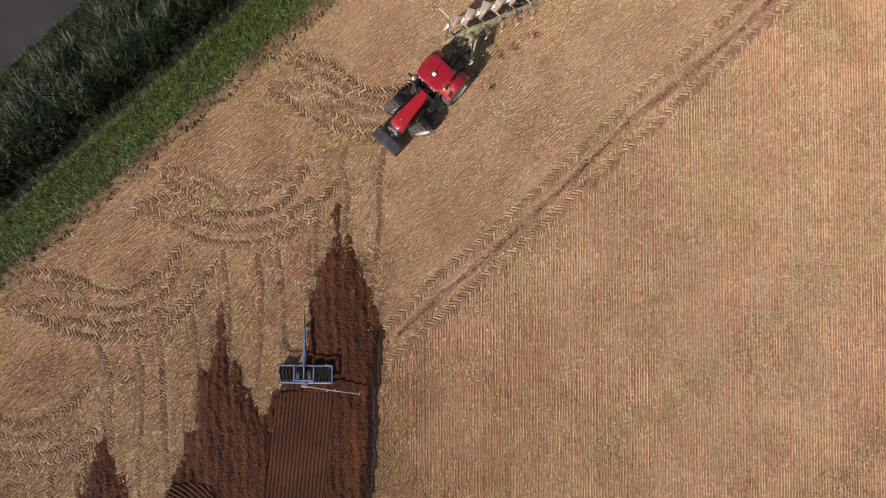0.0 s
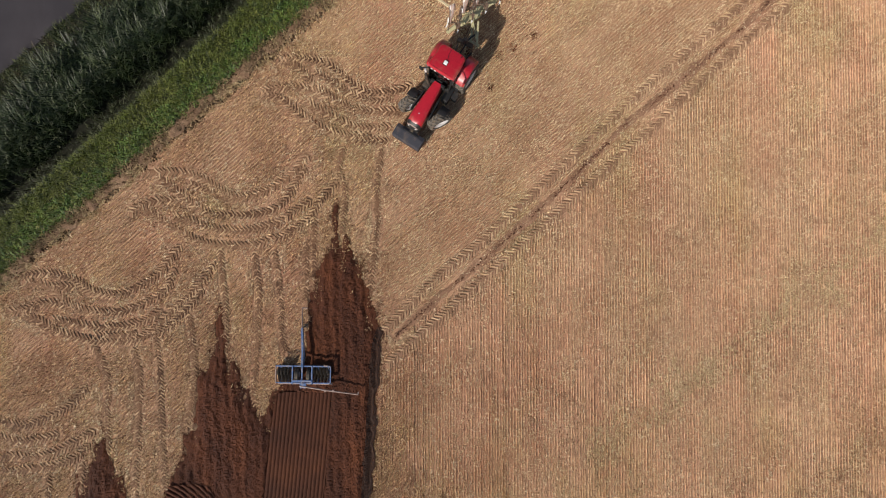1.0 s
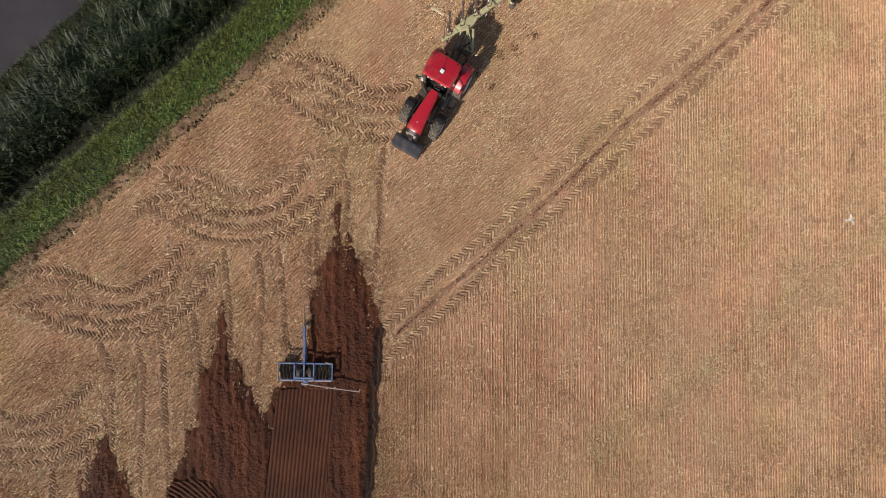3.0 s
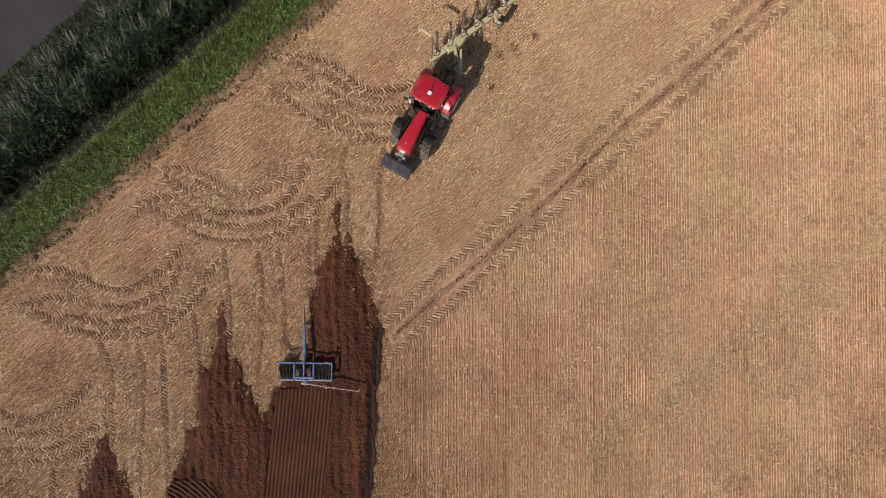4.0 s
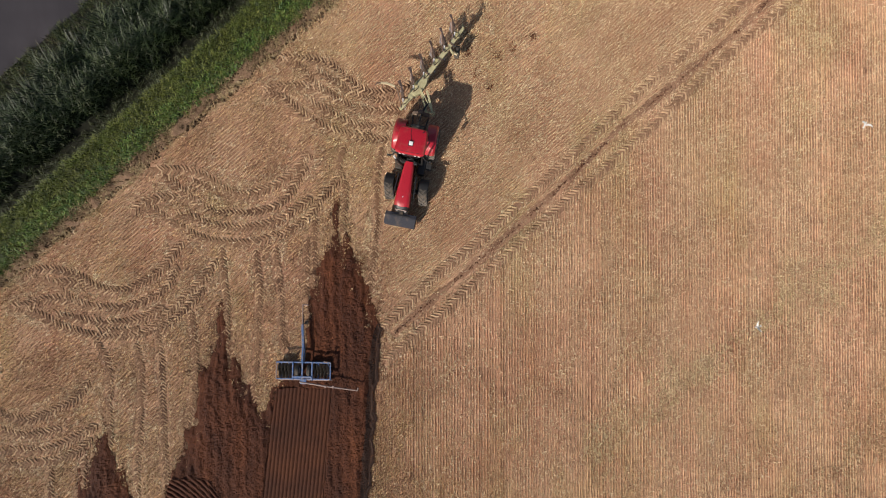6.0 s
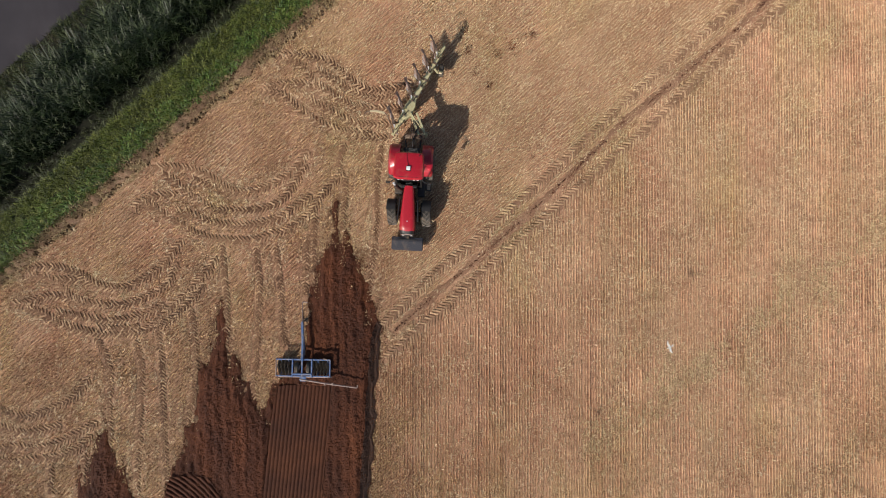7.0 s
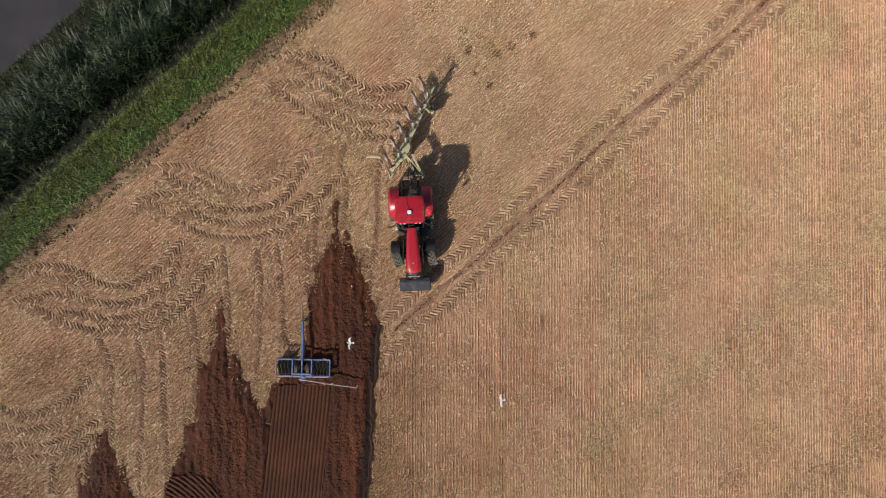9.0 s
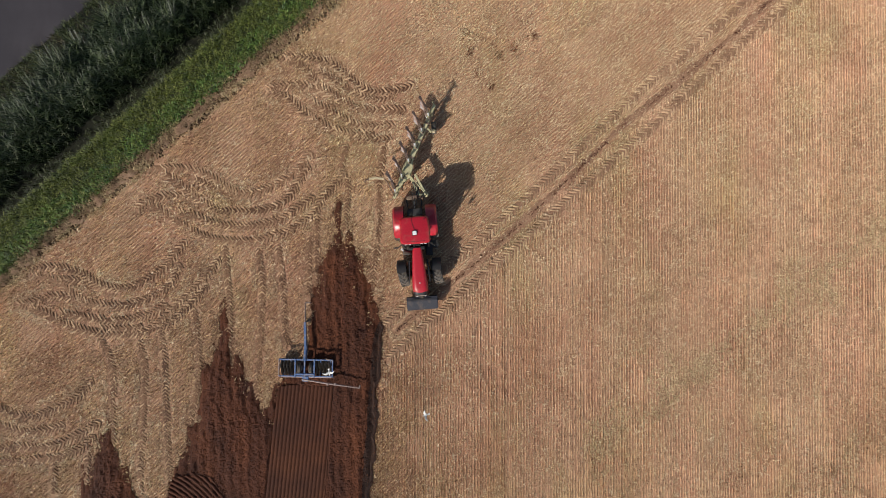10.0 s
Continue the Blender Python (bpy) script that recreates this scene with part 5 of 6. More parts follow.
        part("lift_rod", tube([(-0.60, side * 0.36, 1.35), (-0.95, side * 0.38, 0.80)], 0.03, 8), "dark_metal", T)
    part("top_link", tube([(-0.5, 0, 1.25), (-1.35, 0.05, 1.45)], 0.04, 8), "dark_metal", T)
    part("lift_arm", box(-0.75, -0.35, -0.42, 0.42, 1.25, 1.40, 0.03), "dark_metal", T)
    # front weight: a wide shallow dark box on a carrier
    part("weight_carrier", box(3.85, 4.25, -0.32, 0.32, 0.6, 0.86, 0.03), "dark_metal", T)
    wt = loft([[(4.12, -0.86, 0.35), (4.12, 0.86, 0.35), (4.12, 0.86, 0.88), (4.12, -0.86, 0.88)], [(4.34, -0.86, 0.30), (4.34, 0.86, 0.30), (4.34, 0.86, 0.92), (4.34, -0.86, 0.92)],
               [(4.78, -0.86, 0.30), (4.78, 0.86, 0.30), (4.78, 0.86, 0.86), (4.78, -0.86, 0.86)], [(4.86, -0.84, 0.36), (4.86, 0.84, 0.36), (4.86, 0.84, 0.74), (4.86, -0.84, 0.74)]])
    bmesh.ops.bevel(wt, geom=wt.edges[:], offset=0.02, segments=2, affect="EDGES")
    wt = part("front_weight", wt, "navy_metal", T, "wide dark navy front weight block")
    part("weight_slot", box(4.22, 4.30, -0.50, 0.50, 0.905, 0.93, 0.008), "black_plastic", wt)
    part("weight_hook", box(4.02, 4.2, -0.10, 0.10, 0.85, 1.02, 0.02), "dark_metal", wt)
    for side in (-1, 1):
        part("weight_pin", tube([(4.05, side * 0.36, 0.75), (4.05, side * 0.36, 1.02)], 0.03, 8), "dark_metal", wt)
    return T, wheels


PLOUGH_Z = 1.15


def build_plough():
    """Origin on the turning axle of the headstock, 1.4 m behind the tractor's rear axle; forward is +x."""
    P = thing("reversible_plough", "six-furrow reversible plough with olive-cream beam and steel bodies, raised behind tractor", "plough")
    A, B = Vector((-0.05, -1.16, 0.0)), Vector((-5.05, 1.50, 0.0))
    way = (B - A).normalized()
    side = Vector((way.y, -way.x, 0))
    if side.y > 0:
        side = -side
    # beam: deep at the turning plate, tapering to the tail
    rings = []
    for u, w, h in ((0.0, 0.085, 0.07), (0.10, 0.11, 0.09), (0.24, 0.18, 0.11), (0.31, 0.23, 0.12), (0.42, 0.15, 0.11), (0.7, 0.125, 0.10), (0.9, 0.095, 0.09), (1.0, 0.08, 0.075)):
        c = A + (B - A) * u
        rings.append([tuple(c + side * w * a + Vector((0, 0, h * b))) for a, b in ((1, 0.7), (0.8, 1), (-0.8, 1), (-1, 0.7), (-1, -0.7), (-0.8, -1), (0.8, -1), (1, -0.7))])
    beam = part("beam", loft(rings), "beam_paint", P, "weathered olive-cream painted steel beam")
    tp = loft([[tuple(A + (B - A) * u + side * w + Vector((0, 0, z))) for u, w in ((0.19, 0.17), (0.34, 0.17), (0.40, -0.16), (0.35, -0.30), (0.25, -0.36), (0.19, -0.20))] for z in (-0.135, 0.135)])
    bmesh.ops.bevel(tp, geom=tp.edges[:], offset=0.015, segments=1, affect="EDGES")
    part("turning_plate", tp, "beam_paint", P)
    # headstock and its slanting struts
    hs = box(-0.10, 0.10, -0.42, 0.42, -0.12, 0.12, 0.03)
    add_box(hs, -0.08, 0.08, -0.10, 0.14, 0.0, 0.50, 0.03)
    add_box(hs, -0.05, 0.12, -0.46, -0.40, -0.45, 0.1, 0.02)
    add_box(hs, -0.05, 0.12, 0.40, 0.46, -0.45, 0.1, 0.02)
    part("headstock", hs, "earthy_steel", P, "dark oily headstock")
    for y0, y1 in ((0.28, -0.22), (0.64, 0.12)):
        part("strut", tube([(-0.10, y0, 0.16), (-1.28, y1, 0.17)], 0.06, 8, flat=0.05), "beam_paint", P)
    part("cross_rod", tube([(-0.15, 0.62, 0.20), (-1.15, -0.12, 0.22)], 0.028, 8), "beam_paint", P)
    part("cross_rod", tube([(-0.12, 0.26, 0.18), (-0.12, 0.68, 0.18)], 0.04, 8), "beam_paint", P)
    part("turnover_ram", tube([(0.0, 0.05, 0.28), (-0.65, 0.30, 0.12), (-1.1, 0.2, 0.10)], [0.05, 0.05, 0.022], 10), "dark_metal", P, smooth=True)
    part("hitch_yoke", tube([(-0.02, 0.62, -0.05), (-0.10, 0.74, 0.12), (-0.22, 0.70, 0.18)], 0.05, 8), "beam_paint", P)
    for k in range(3):
        part("hose", tube([(0.42, -0.05 + 0.06 * k, 0.25), (0.2, -0.12 + 0.1 * k, 0.52), (-0.3, -0.1 + 0.1 * k, 0.42), (-0.9, -0.15 + 0.1 * k, 0.2)], 0.014, 6), "black_plastic", P)
    for k in range(9):
        c = A + (B - A) * (0.16 + 0.092 * k)
        lug = box(-0.05, 0.05, -0.16, 0.10, 0.095, 0.125, 0.01, m=Matrix.Translation(c) @ Matrix.Rotation(math.atan2(way.y, way.x), 4, "Z"))
        part("bracket", lug, "earthy_steel" if k % 2 else "beam_paint", beam)
    # six pairs of bodies: leg, share and slatted mouldboard, above and below the beam; sun glint on polished steel is
    # put into pale colours
    for i in range(6):
        base = A + way * (0.72 + 0.90 * i) + side * 0.03
        for up in (1, -1):
            g = Matrix.Translation(base) @ Matrix.Diagonal((1, 1, up, 1))

            def piece(name, bm, mat, label="", smooth=False):
                bmesh.ops.transform(bm, matrix=g, verts=bm.verts)
                return part(name, bm, mat, beam, label, smooth)

            piece("plough_leg", tube([(-0.02, 0, 0.0), (0.02, -0.14, 0.18), (0.08, -0.18, 0.42), (0.16, -0.19, 0.64)], 0.032, 8, flat=0.075), "beam_paint" if i % 2 else "earthy_steel", "earth-caked steel leg")
            piece("share", loft([[(0.30, -0.13, 0.78), (0.32, -0.15, 0.78), (0.32, -0.15, 0.76), (0.30, -0.13, 0.76)], [(0.12, -0.16, 0.58), (0.06, -0.30, 0.70), (0.04, -0.30, 0.78), (0.12, -0.14, 0.76)],
                                 [(-0.02, -0.20, 0.60), (-0.08, -0.36, 0.72), (-0.10, -0.35, 0.78), (-0.04, -0.18, 0.76)]]), "bright_steel" if up < 0 else "earthy_steel", "polished share, sun glint put into its pale colour" if up < 0 else "soil-caked share")
            piece("share_point", loft([[(0.42, -0.13, 0.815), (0.44, -0.15, 0.815), (0.44, -0.15, 0.79), (0.42, -0.13, 0.79)], [(0.26, -0.12, 0.82), (0.26, -0.20, 0.82), (0.26, -0.20, 0.75), (0.26, -0.12, 0.75)]]), "bright_steel", "small polished share point, glint put into its pale colour")
            for k in range(5):
                v = k / 4
                rows = []
                for u in (0.0, 0.35, 0.7, 1.0):
                    x = 0.14 - u * (0.72 + 0.24 * v)
                    y = -0.15 - 0.032 * k - u * u * (0.20 + 0.16 * (1 - v))
                    z = 0.74 - 0.46 * v + 0.08 * u * (1 - v) + 0.16 * u * v
                    hgt, th, lean = 0.036 - 0.014 * u, 0.012, 0.03 + 0.07 * u
                    rows.append([(x, y, z - hgt), (x - 0.01, y - th, z - hgt), (x - 0.02, y - lean - th, z + hgt), (x, y - lean, z + hgt)])
                piece("mouldboard_slat", loft(rows), ("polished_slat", "polished_slat", "worn_steel", "polished_slat", "worn_steel")[k] if up < 0 else ("worn_steel", "earthy_steel", "worn_steel", "earthy_steel", "worn_steel")[k])
            piece("stay", tube([(0.02, -0.18, 0.5), (-0.30, -0.27, 0.48)], 0.018, 6), "earthy_steel")
            piece("skimmer", tube([(0.10, 0.02, 0.06), (0.36, -0.06, 0.30), (0.44, -0.14, 0.42)], [0.022, 0.022, 0.045], 6), "earthy_steel")
    # depth wheel beside the tail
    hub = Vector((-3.92, 1.36, -0.55))
    part("wheel_arm", tube([tuple(A + way * 4.35), (-3.60, 1.18, -0.05), (-3.70, 1.38, -0.15), (-3.92, 1.24, -0.5)], 0.05, 8, flat=0.045), "beam_paint", beam)
    dw = lathe([(0.18, -0.12), (0.28, -0.14), (0.335, -0.10), (0.345, 0.0), (0.335, 0.10), (0.28, 0.14), (0.18, 0.12)], 28)
    bmesh.ops.transform(dw, matrix=Matrix.Translation(hub), verts=dw.verts)
    part("depth_wheel", dw, "rubber", beam, "small black rubber depth wheel", smooth=True)
    rm = lathe([(0.02, -0.06), (0.185, -0.10), (0.185, 0.10), (0.02, 0.06)], 20)
    bmesh.ops.transform(rm, matrix=Matrix.Translation(hub), verts=rm.verts)
    part("wheel_rim", rm, "dark_metal", beam, smooth=True)
    part("end_cap", tube([(-3.58, 1.26, 0.05), (-3.54, 1.40, 0.05)], 0.055, 10), "straw_paint", beam, "pale round marker")
    part("tail_bar", tube([tuple(B + Vector((0, 0, 0.05))), tuple(B + way * 0.12 + side * 0.18 + Vector((0, 0, 0.05)))], 0.03, 6), "beam_paint", beam)
    # catch arm at the front
    arm = tube([(-0.15, -1.12, 0.08), (-0.45, -1.22, 0.32), (-0.95, -1.42, 0.50), (-1.15, -1.62, 0.55)], 0.03, 8)
    arm = part("catch_arm", arm, "earthy_steel", P, "rusty bent packer arm", smooth=True)
    part("arm_bar", tube([(-1.10, -1.58, 0.55), (-1.17, -2.05, 0.60), (-1.14, -2.36, 0.62)], [0.05, 0.06, 0.045], 8, flat=0.05), "straw_paint", arm, "pale worn bar")
    part("arm_hook", tube([(-1.14, -2.34, 0.62), (-1.08, -2.56, 0.62), (-0.98, -2.62, 0.60)], 0.04, 8), "earthy_steel", arm)
    return P, beam, A, way


def build_harrow():
    """Disc harrow standing on the tilled soil; its drawbar points to +y. Origin under the frame's middle."""
    Hh = thing("disc_harrow", "blue trailed disc harrow parked on the edge of tilled soil", "disc harrow")
    Z = 0.60
    for y, r in ((0.46, 0.04), (-0.46, 0.032)):
        part("cross_beam", tube([(-1.56, y, Z), (1.44, y, Z)], r, 8, flat=r), "blue_paint", Hh)
    for x in (-1.56, 1.44):
        part("end_bar", tube([(x, 0.46, Z), (x, -0.46, Z)], 0.03, 8, flat=0.03), "grey_paint" if x < 0 else "blue_paint", Hh)
    for x in (-0.64, -0.11, 0.43):
        part("frame_bar", tube([(x, 0.50, Z + 0.03), (x, -0.52, Z + 0.03)], 0.04, 8, flat=0.04), "blue_paint", Hh)
    part("rear_bar", tube([(-0.64, -0.34, Z + 0.06), (0.43, -0.34, Z + 0.06)], 0.05, 8, flat=0.04), "blue_paint", Hh)
    part("rear_step", box(-0.22, 0.12, -0.74, -0.46, Z - 0.05, Z + 0.06, 0.02), "blue_paint", Hh)
    part("drawbar", tube([(-0.10, 0.42, Z + 0.02), (-0.10, 1.1, Z - 0.08), (-0.20, 2.55, Z - 0.16)], [0.085, 0.08, 0.06], 8, flat=0.07), "blue_paint", Hh, "blue box-section drawbar")
    part("hitch_pipe", tube([(-0.20, 2.5, Z - 0.16), (-0.24, 3.35, 0.34), (-0.25, 3.62, 0.32)], 0.035, 8), "grey_paint", Hh)
    part("hitch_eye", tube([(-0.25, 3.58, 0.32), (-0.23, 3.64, 0.32), (0.04, 3.62, 0.32)], 0.04, 8), "grey_paint", Hh)
    part("jack", tube([(-0.10, 2.6, 0.58), (-0.10, 2.6, 0.04)], 0.035, 8), "dark_metal", Hh)
    part("jack_foot", box(-0.2, 0.0, 2.5, 2.7, 0.02, 0.05, 0.008), "dark_metal", Hh)
    part("hose", tube([(-0.05, 0.5, Z + 0.10), (-0.06, 1.5, Z), (-0.12, 2.6, Z - 0.06), (-0.18, 3.1, 0.42)], 0.018, 6), "black_plastic", Hh)
    for gx0, n, tilt in ((-1.46, 4, 0.20), (0.50, 5, -0.20)):
        for row, y in ((0, 0.18), (1, -0.22)):
            shaft = part("disc_shaft", tube([(gx0 - 0.04, y, 0.27), (gx0 + 0.185 * n, y, 0.27)], 0.028, 8), "earthy_steel", Hh)
            for k in range(n):
                bm = lathe([(0.02, 0.0), (0.16, 0.015), (0.31, 0.06), (0.315, 0.065), (0.31, 0.07), (0.16, 0.027), (0.02, 0.012)], 22)
                bmesh.ops.transform(bm, matrix=Matrix.Translation((gx0 + 0.03 + 0.185 * k + 0.06 * row, y, 0.27)) @ Matrix.Rotation(math.pi / 2 + tilt * (1 if row else -1), 4, "Z"), verts=bm.verts)
                part("disc", bm, "disc_steel", shaft, smooth=True)
    for x in (-1.3, -0.9, 0.75, 1.3):
        part("hanger", tube([(x, 0.42, Z), (x, 0.18, 0.30)], 0.025, 6), "blue_paint", Hh)
        part("hanger", tube([(x, -0.42, Z), (x, -0.22, 0.30)], 0.025, 6), "blue_paint", Hh)
    for x in (-0.42, 0.22):
        tyre = lathe([(0.16, -0.09), (0.30, -0.11), (0.36, -0.07), (0.36, 0.07), (0.30, 0.11), (0.16, 0.09)], 24)
        bmesh.ops.transform(tyre, matrix=Matrix.Translation((x, -0.05, 0.38)) @ Matrix.Rotation(math.pi / 2, 4, "Z"), verts=tyre.verts)
        tyre = part("transport_wheel", tyre, "rubber", Hh, smooth=True)
        rm = lathe([(0.02, -0.05), (0.165, -0.08), (0.165, 0.08), (0.02, 0.05)], 18)
        bmesh.ops.transform(rm, matrix=Matrix.Translation((x, -0.05, 0.38)) @ Matrix.Rotation(math.pi / 2, 4, "Z"), verts=rm.verts)
        part("rim", rm, "rim_paint", tyre, smooth=True)
    part("roller_pipe", tube([(-1.5, -0.56, 0.30), (1.5, -0.56, 0.30)], 0.05, 10), "grey_paint", Hh, smooth=True)
    boom = part("marker_boom", tube([(-0.25, -0.62, Z + 0.04), (1.2, -0.84, Z + 0.02), (2.98, -1.06, Z - 0.02)], [0.05, 0.04, 0.035], 8), "grey_paint", Hh, "long grey-pink marker boom")
    part("boom_end", tube([(2.97, -1.06, Z - 0.02), (3.0, -0.90, Z - 0.02)], 0.035, 8), "grey_paint", boom)
    for x in (1.18, 1.62):
        part("boom_clamp", box(x - 0.05, x + 0.05, -0.93, -0.80, Z - 0.04, Z + 0.08, 0.01), "grey_paint", boom)
    part("lever", tube([(1.22, 0.46, Z), (1.20, 0.54, Z + 0.18), (1.12, 0.60, Z + 0.22)], 0.025, 6), "grey_paint", Hh)
    part("lever_plate", box(1.10, 1.32, 0.50, 0.56, Z + 0.16, Z + 0.22, 0.01), "grey_paint", Hh)
    return Hh


def build_gull():
    G = thing("gull", "white gull with pale grey wings flying low over the field", "bird", "gulls over the field")
    body = loft([[(x, r * math.cos(a), r * 0.85 * math.sin(a) + dz) for a in (2 * math.pi * k / 12 for k in range(12))]
                 for x, r, dz in ((-0.20, 0.012, 0.0), (-0.12, 0.045, 0), (-0.02, 0.065, 0), (0.07, 0.058, 0.005), (0.12, 0.04, 0.015), (0.16, 0.038, 0.02), (0.20, 0.03, 0.02), (0.22, 0.012, 0.018))])
    body = part("body", body, "feather_white", G, smooth=True)
    part("beak", loft([[(0.215, 0.012 * math.cos(a), 0.016 + 0.012 * math.sin(a)) for a in (0.0, 1.57, 3.14, 4.71)], [(0.265, 0.003 * math.cos(a), 0.012 + 0.003 * math.sin(a)) for a in (0.0, 1.57, 3.14, 4.71)]]), "beak", body)
    part("tail", loft([[(-0.14, -0.03, 0.008), (-0.14, 0.03, 0.008), (-0.14, 0.03, -0.008), (-0.14, -0.03, -0.008)], [(-0.30, -0.08, 0.006), (-0.30, 0.08, 0.006), (-0.30, 0.08, -0.004), (-0.30, -0.08, -0.004)]]), "feather_white", body)
    wings = []
    for s in (1, -1):
        rows = []
        for u, lead, chord in ((0.0, 0.06, 0.15), (0.25, 0.10, 0.16), (0.5, 0.10, 0.13), (0.75, 0.03, 0.09), (0.95, -0.06, 0.04), (1.0, -0.09, 0.012)):
            y = s * (0.02 + 0.46 * u)
            z = 0.03 * math.sin(math.pi * u)
            rows.append([(lead, y, z), (lead - chord * 0.3, y, z + 0.014), (lead - chord, y, z + 0.002), (lead - chord * 0.5, y, z - 0.004)])
        w = part("wing", loft(rows), "feather_grey", G, "pale grey wing", smooth=True)
        w.matrix_basis = pose(0.01, s * 0.035, 0.03)
        tip = [[(lead, s * (0.02 + 0.46 * u), z + 0.012), (lead - chord, s * (0.02 + 0.46 * u), z + 0.010), (lead - chord, s * (0.02 + 0.46 * u), z - 0.008), (lead, s * (0.02 + 0.46 * u), z - 0.008)]
               for u, lead, chord, z in ((0.90, -0.032, 0.06, 0.010), (0.97, -0.068, 0.036, 0.004), (1.02, -0.10, 0.012, 0.0))]
        part("wing_tip", loft(tip), "wing_black", w, "dark wing tip")
        wings.append((s, w))
    G.scale = (0.72, 0.72, 0.72)
    return G, wings


tractor, wheels = build_tractor()
plough, plough_beam, BEAM_A, BEAM_WAY = build_plough()
harrow = build_harrow()
harrow.matrix_basis = pose(-7.66, -6.84, 0.0, 0, 0, -1.0)

# the tractor's rear axle: seconds, dome x, y, heading; the antenna stands 0.66 m ahead of the axle
DRIVE = [
    (0.0, -0.52, 8.83, -132.4), (0.5, -0.10, 9.16, -126.7), (1.0, 0.17, 9.46, -122.6), (1.5, 0.33, 9.62, -120.9), (2.0, 0.33, 9.63, -120.4), (2.5, 0.17, 9.45, -120.2),
    (3.2, -0.22, 8.80, -120.6), (4.0, -0.72, 7.90, -119.6), (4.5, -0.99, 7.30, -116.7), (5.0, -1.30, 6.69, -111.2), (5.5, -1.48, 6.02, -106.0), (6.2, -1.63, 5.03, -99.5),
    (7.0, -1.71, 3.91, -93.2), (7.5, -1.72, 3.28, -90.6), (8.0, -1.73, 2.74, -88.8), (8.5, -1.71, 2.21, -87.9), (9.0, -1.64, 1.66, -87.2), (9.5, -1.57, 1.15, -86.2), (10.0, -1.51, 0.64, -85.2),
]
SWAY = [(0, 4), (0.5, 4.5), (1, 5), (1.5, 5), (2, 5), (2.5, 4.6), (3.2, 4.3), (4, 4), (4.5, 3.7), (5, 2.6), (5.5, 2), (6.2, 1.5), (7, 1), (7.5, 0.7), (8, 0.4), (8.5, 0.2), (9, 0), (9.5, 0), (10, 0)]
STEER = [(0.0, -38), (0.5, -36), (1.0, -31), (1.5, -24), (2.0, -18), (2.5, -12), (3.2, 6), (4.0, 15), (4.5, 18), (5.0, 17), (5.5, 14), (6.2, 12), (7.0, 6), (7.5, 3), (8.0, 6), (8.5, 10), (9.0, 12), (9.5, 11), (10.0, 10)]
ROLL = [(0.0, 74), (0.3, 65), (0.6, 55), (0.9, 44), (1.2, 32), (1.5, 20), (1.8, 9), (2.1, 2), (2.4, 0), (2.5, 0), (10.0, 0)]
LOWER = [(0.0, 0.25), (1.0, 0.18), (2.5, 0.15), (5.0, 0.15), (7.0, 0.12), (8.0, 0.08), (9.0, 0.0), (10.0, -0.08)]
# gulls: seconds, x, y, z
FLIGHTS = [
    [(0, -0.58, -23.96, 3.2), (1.2, 3.14, -11.23, 3.2), (1.5, 5.55, -8.64, 3.2), (1.8, 8.32, -5.61, 3.2), (2.1, 11.32, -2.90, 3.2), (2.4, 14.31, -0.90, 3.2), (2.7, 17.33, 0.36, 3.2), (3.5, 25.68, 3.04, 3.4), (5, 40.61, 8.53, 5), (10, 80.45, 23.82, 9)],
    [(0, -17.66, -78.22, 8), (4.4, 10.92, -16.34, 3.4), (5.2, 16.12, -5.09, 3.2), (5.3, 16.61, -3.79, 3.2), (5.5, 17.75, -1.19, 3.2), (5.7, 19.36, 1.94, 3.2), (6.5, 24.56, 13.19, 4), (10, 47.29, 62.41, 9)],
    [(0, 51.62, 16.99, 8), (4.5, 23.23, -3.62, 3.2), (4.8, 21.86, -3.68, 3.2), (5.2, 20.03, -3.77, 3.2), (5.4, 18.86, -3.74, 3.2), (5.7, 17.32, -3.77, 3.2), (6.8, 12.44, -4.87, 3.2), (7.2, 10.72, -5.59, 3.2), (7.5, 9.46, -6.22, 3.2), (8, 7.43, -6.99, 3.2), (8.5, 5.19, -7.59, 3.2), (9, 3.05, -7.91, 3.2), (9.5, 0.92, -8.13, 3.2), (10, -0.91, -8.64, 3.2)],
    [(0, 33.18, -47.88, 8), (5, 16.78, -26.17, 4), (6.6, 8.49, -16.07, 3.2), (7.2, 5.04, -11.63, 3.2), (7.5, 3.25, -9.66, 3.2), (7.7, 2.10, -8.38, 3), (8.2, -0.81, -6.38, 2.8), (8.7, -3.31, -5.37, 2.6), (9, -4.76, -5.13, 2.5), (9.2, -5.45, -5.17, 2.4), (9.5, -5.91, -5.62, 2.2), (9.8, -6.19, -6.28, 2), (10, -6.10, -6.81, 1.9)],
]


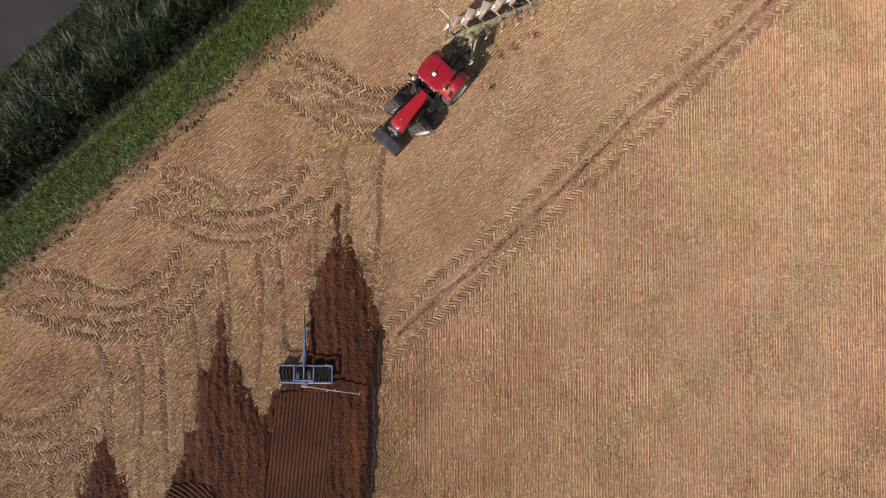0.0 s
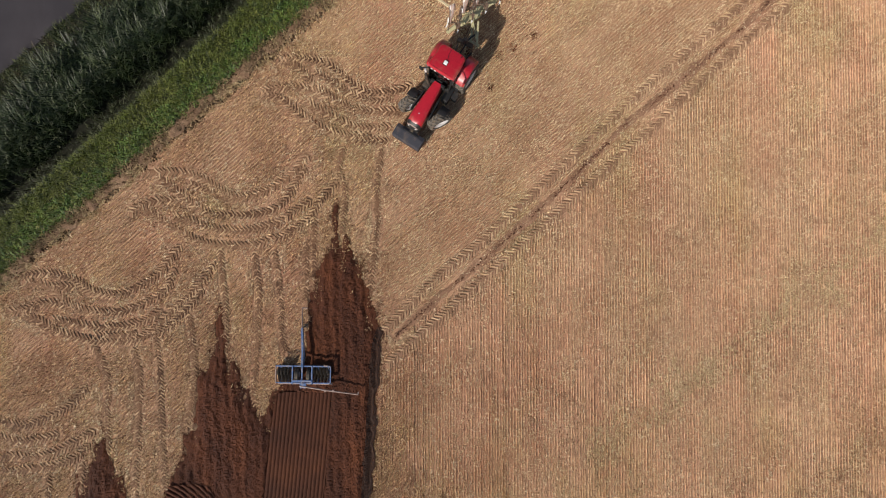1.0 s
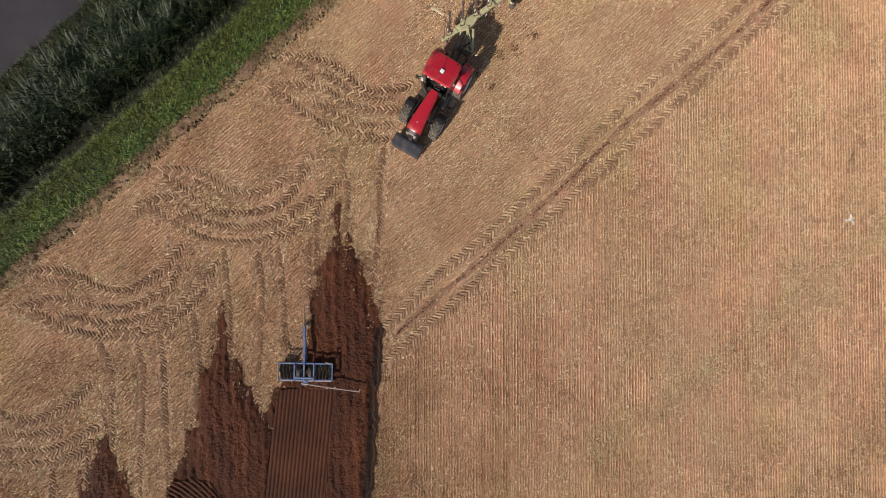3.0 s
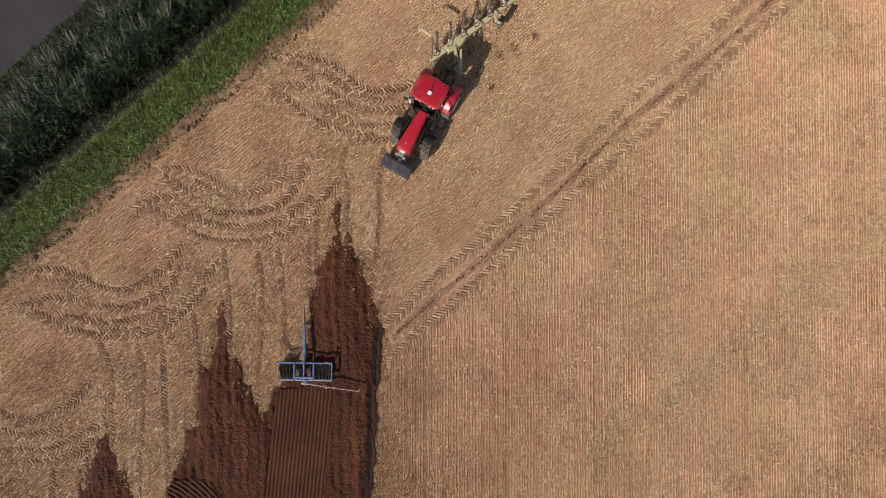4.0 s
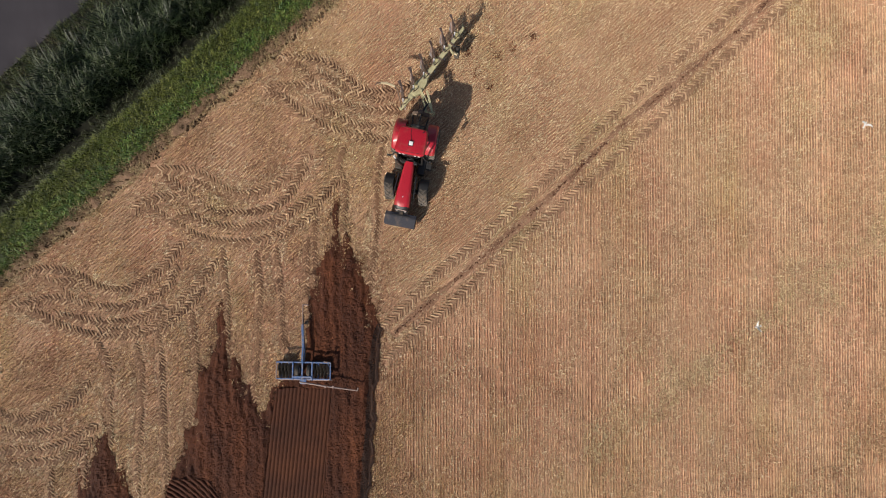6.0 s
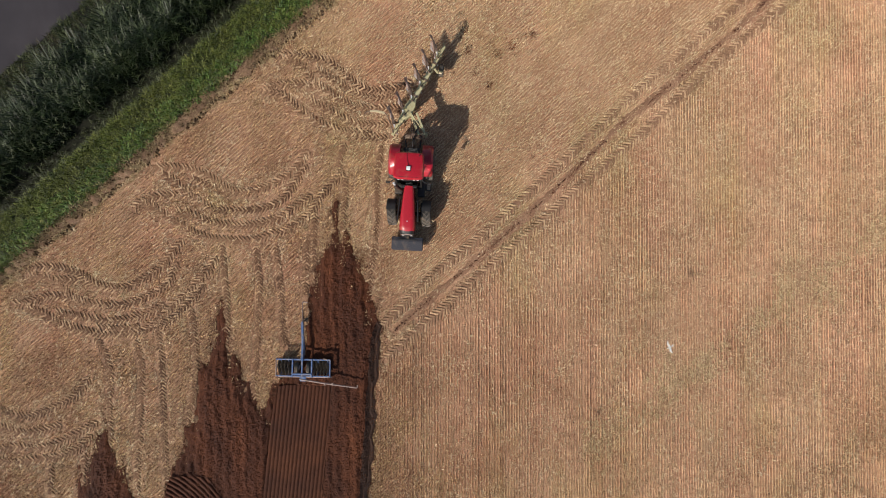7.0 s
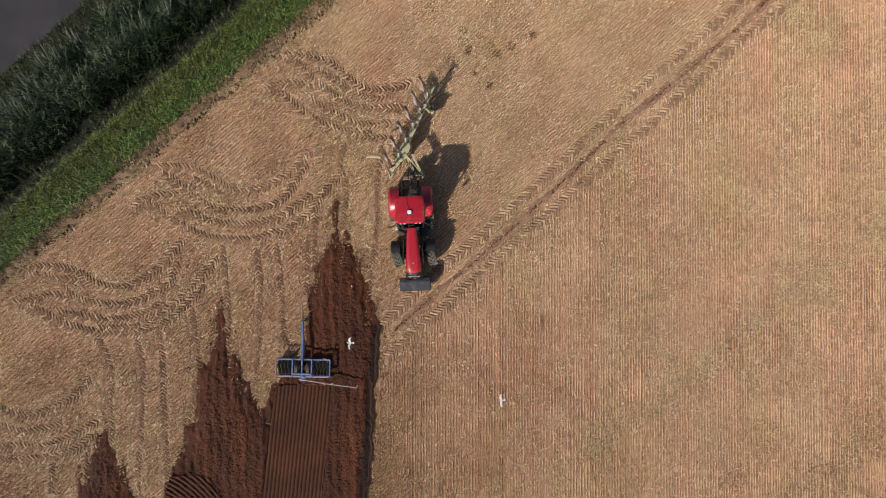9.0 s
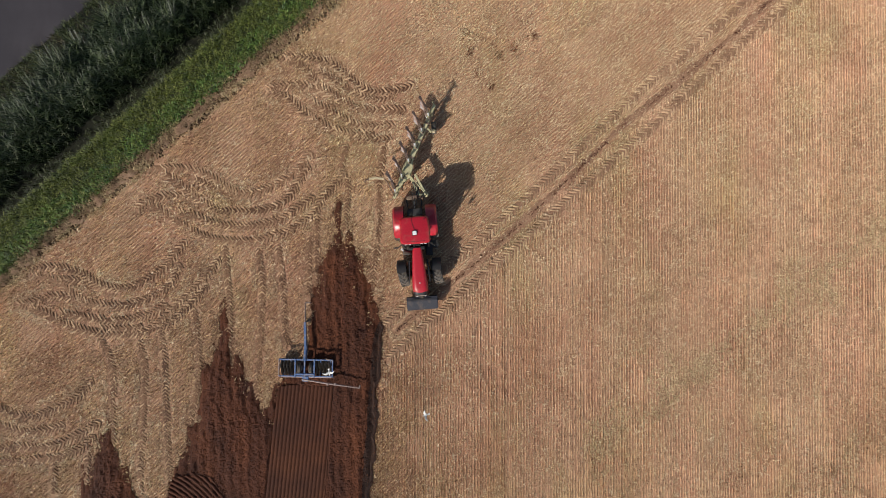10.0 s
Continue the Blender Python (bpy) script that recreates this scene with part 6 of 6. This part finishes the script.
def smooth_at(rows, t):
    """The rows' values at t, on a smooth curve through them."""
    R = np.array(rows, float)
    T, Vv = R[:, 0], R[:, 1:]
    i = int(np.clip(np.searchsorted(T, t, "right") - 1, 0, len(T) - 2))
    slope = lambda k: (Vv[min(k + 1, len(T) - 1)] - Vv[max(k - 1, 0)]) / (T[min(k + 1, len(T) - 1)] - T[max(k - 1, 0)])
    h = T[i + 1] - T[i]
    u = (t - T[i]) / h
    return (2 * u ** 3 - 3 * u * u + 1) * Vv[i] + (u ** 3 - 2 * u * u + u) * h * slope(i) + (-2 * u ** 3 + 3 * u * u) * Vv[i + 1] + (u ** 3 - u * u) * h * slope(i + 1)


def motions():
    times = [k * 0.25 for k in range(41)]
    drive, carry, spin, run, last = [], [], [], 0.0, None
    for t in times:
        x, y, head = smooth_at(DRIVE, t)
        a = radians(head)
        ax, ay = x - 0.66 * math.cos(a), y - 0.66 * math.sin(a)
        if last is not None:
            run += (ax - last[0]) * math.cos(a) + (ay - last[1]) * math.sin(a)
        last = (ax, ay)
        m = pose(ax, ay, 0, 0, 0, head)
        drive.append((t, m))
        carry.append((t, m @ pose(-1.38, 0.06 - 0.02 * smooth_at(SWAY, t)[0], PLOUGH_Z + smooth_at(LOWER, t)[0], 0, 0, smooth_at(SWAY, t)[0])))
        spin.append(run)
    walk(tractor, drive)
    walk(plough, carry)
    turning = []
    for t in [k * 0.1 for k in range(26)] + [10.0]:
        turning.append((t, Matrix.Translation(BEAM_A) @ Matrix.Rotation(radians(smooth_at(ROLL, t)[0]), 4, BEAM_WAY) @ Matrix.Translation(-BEAM_A)))
    walk(plough_beam, turning)
    for (which, side), w in wheels.items():
        radius, x, z = (0.90, 0.0, 0.90) if which == "rear" else (0.68, 2.80, 0.68)
        rows = []
        for t, r in zip(times, spin):
            steer = smooth_at(STEER, t)[0] if which == "front" else 0
            rows.append((t, pose(x, side * 0.94, z, 0, 0, steer) @ pose(0, 0, 0, 0, math.degrees(r / radius), 0)))
        walk(w, rows)
    for k, (bird, pair) in enumerate(gulls):
        rows = []
        for t in times:
            p, q = smooth_at(FLIGHTS[k], t), smooth_at(FLIGHTS[k], min(t + 0.1, 10.0)) - smooth_at(FLIGHTS[k], max(t - 0.1, 0.0))
            rows.append((t, pose(p[0], p[1], p[2], 8 * math.sin(3 * t + k), -4, math.degrees(math.atan2(q[1], q[0])))))
        walk(bird, rows)
        for s, w in pair:
            walk(w, [(i * 0.1, pose(0.01, s * 0.035, 0.03, s * (14 + 24 * math.sin(i * 1.55 + 1.7 * k)), 0, 0)) for i in range(101)])


gulls = [build_gull() for _ in range(4)]
motions()
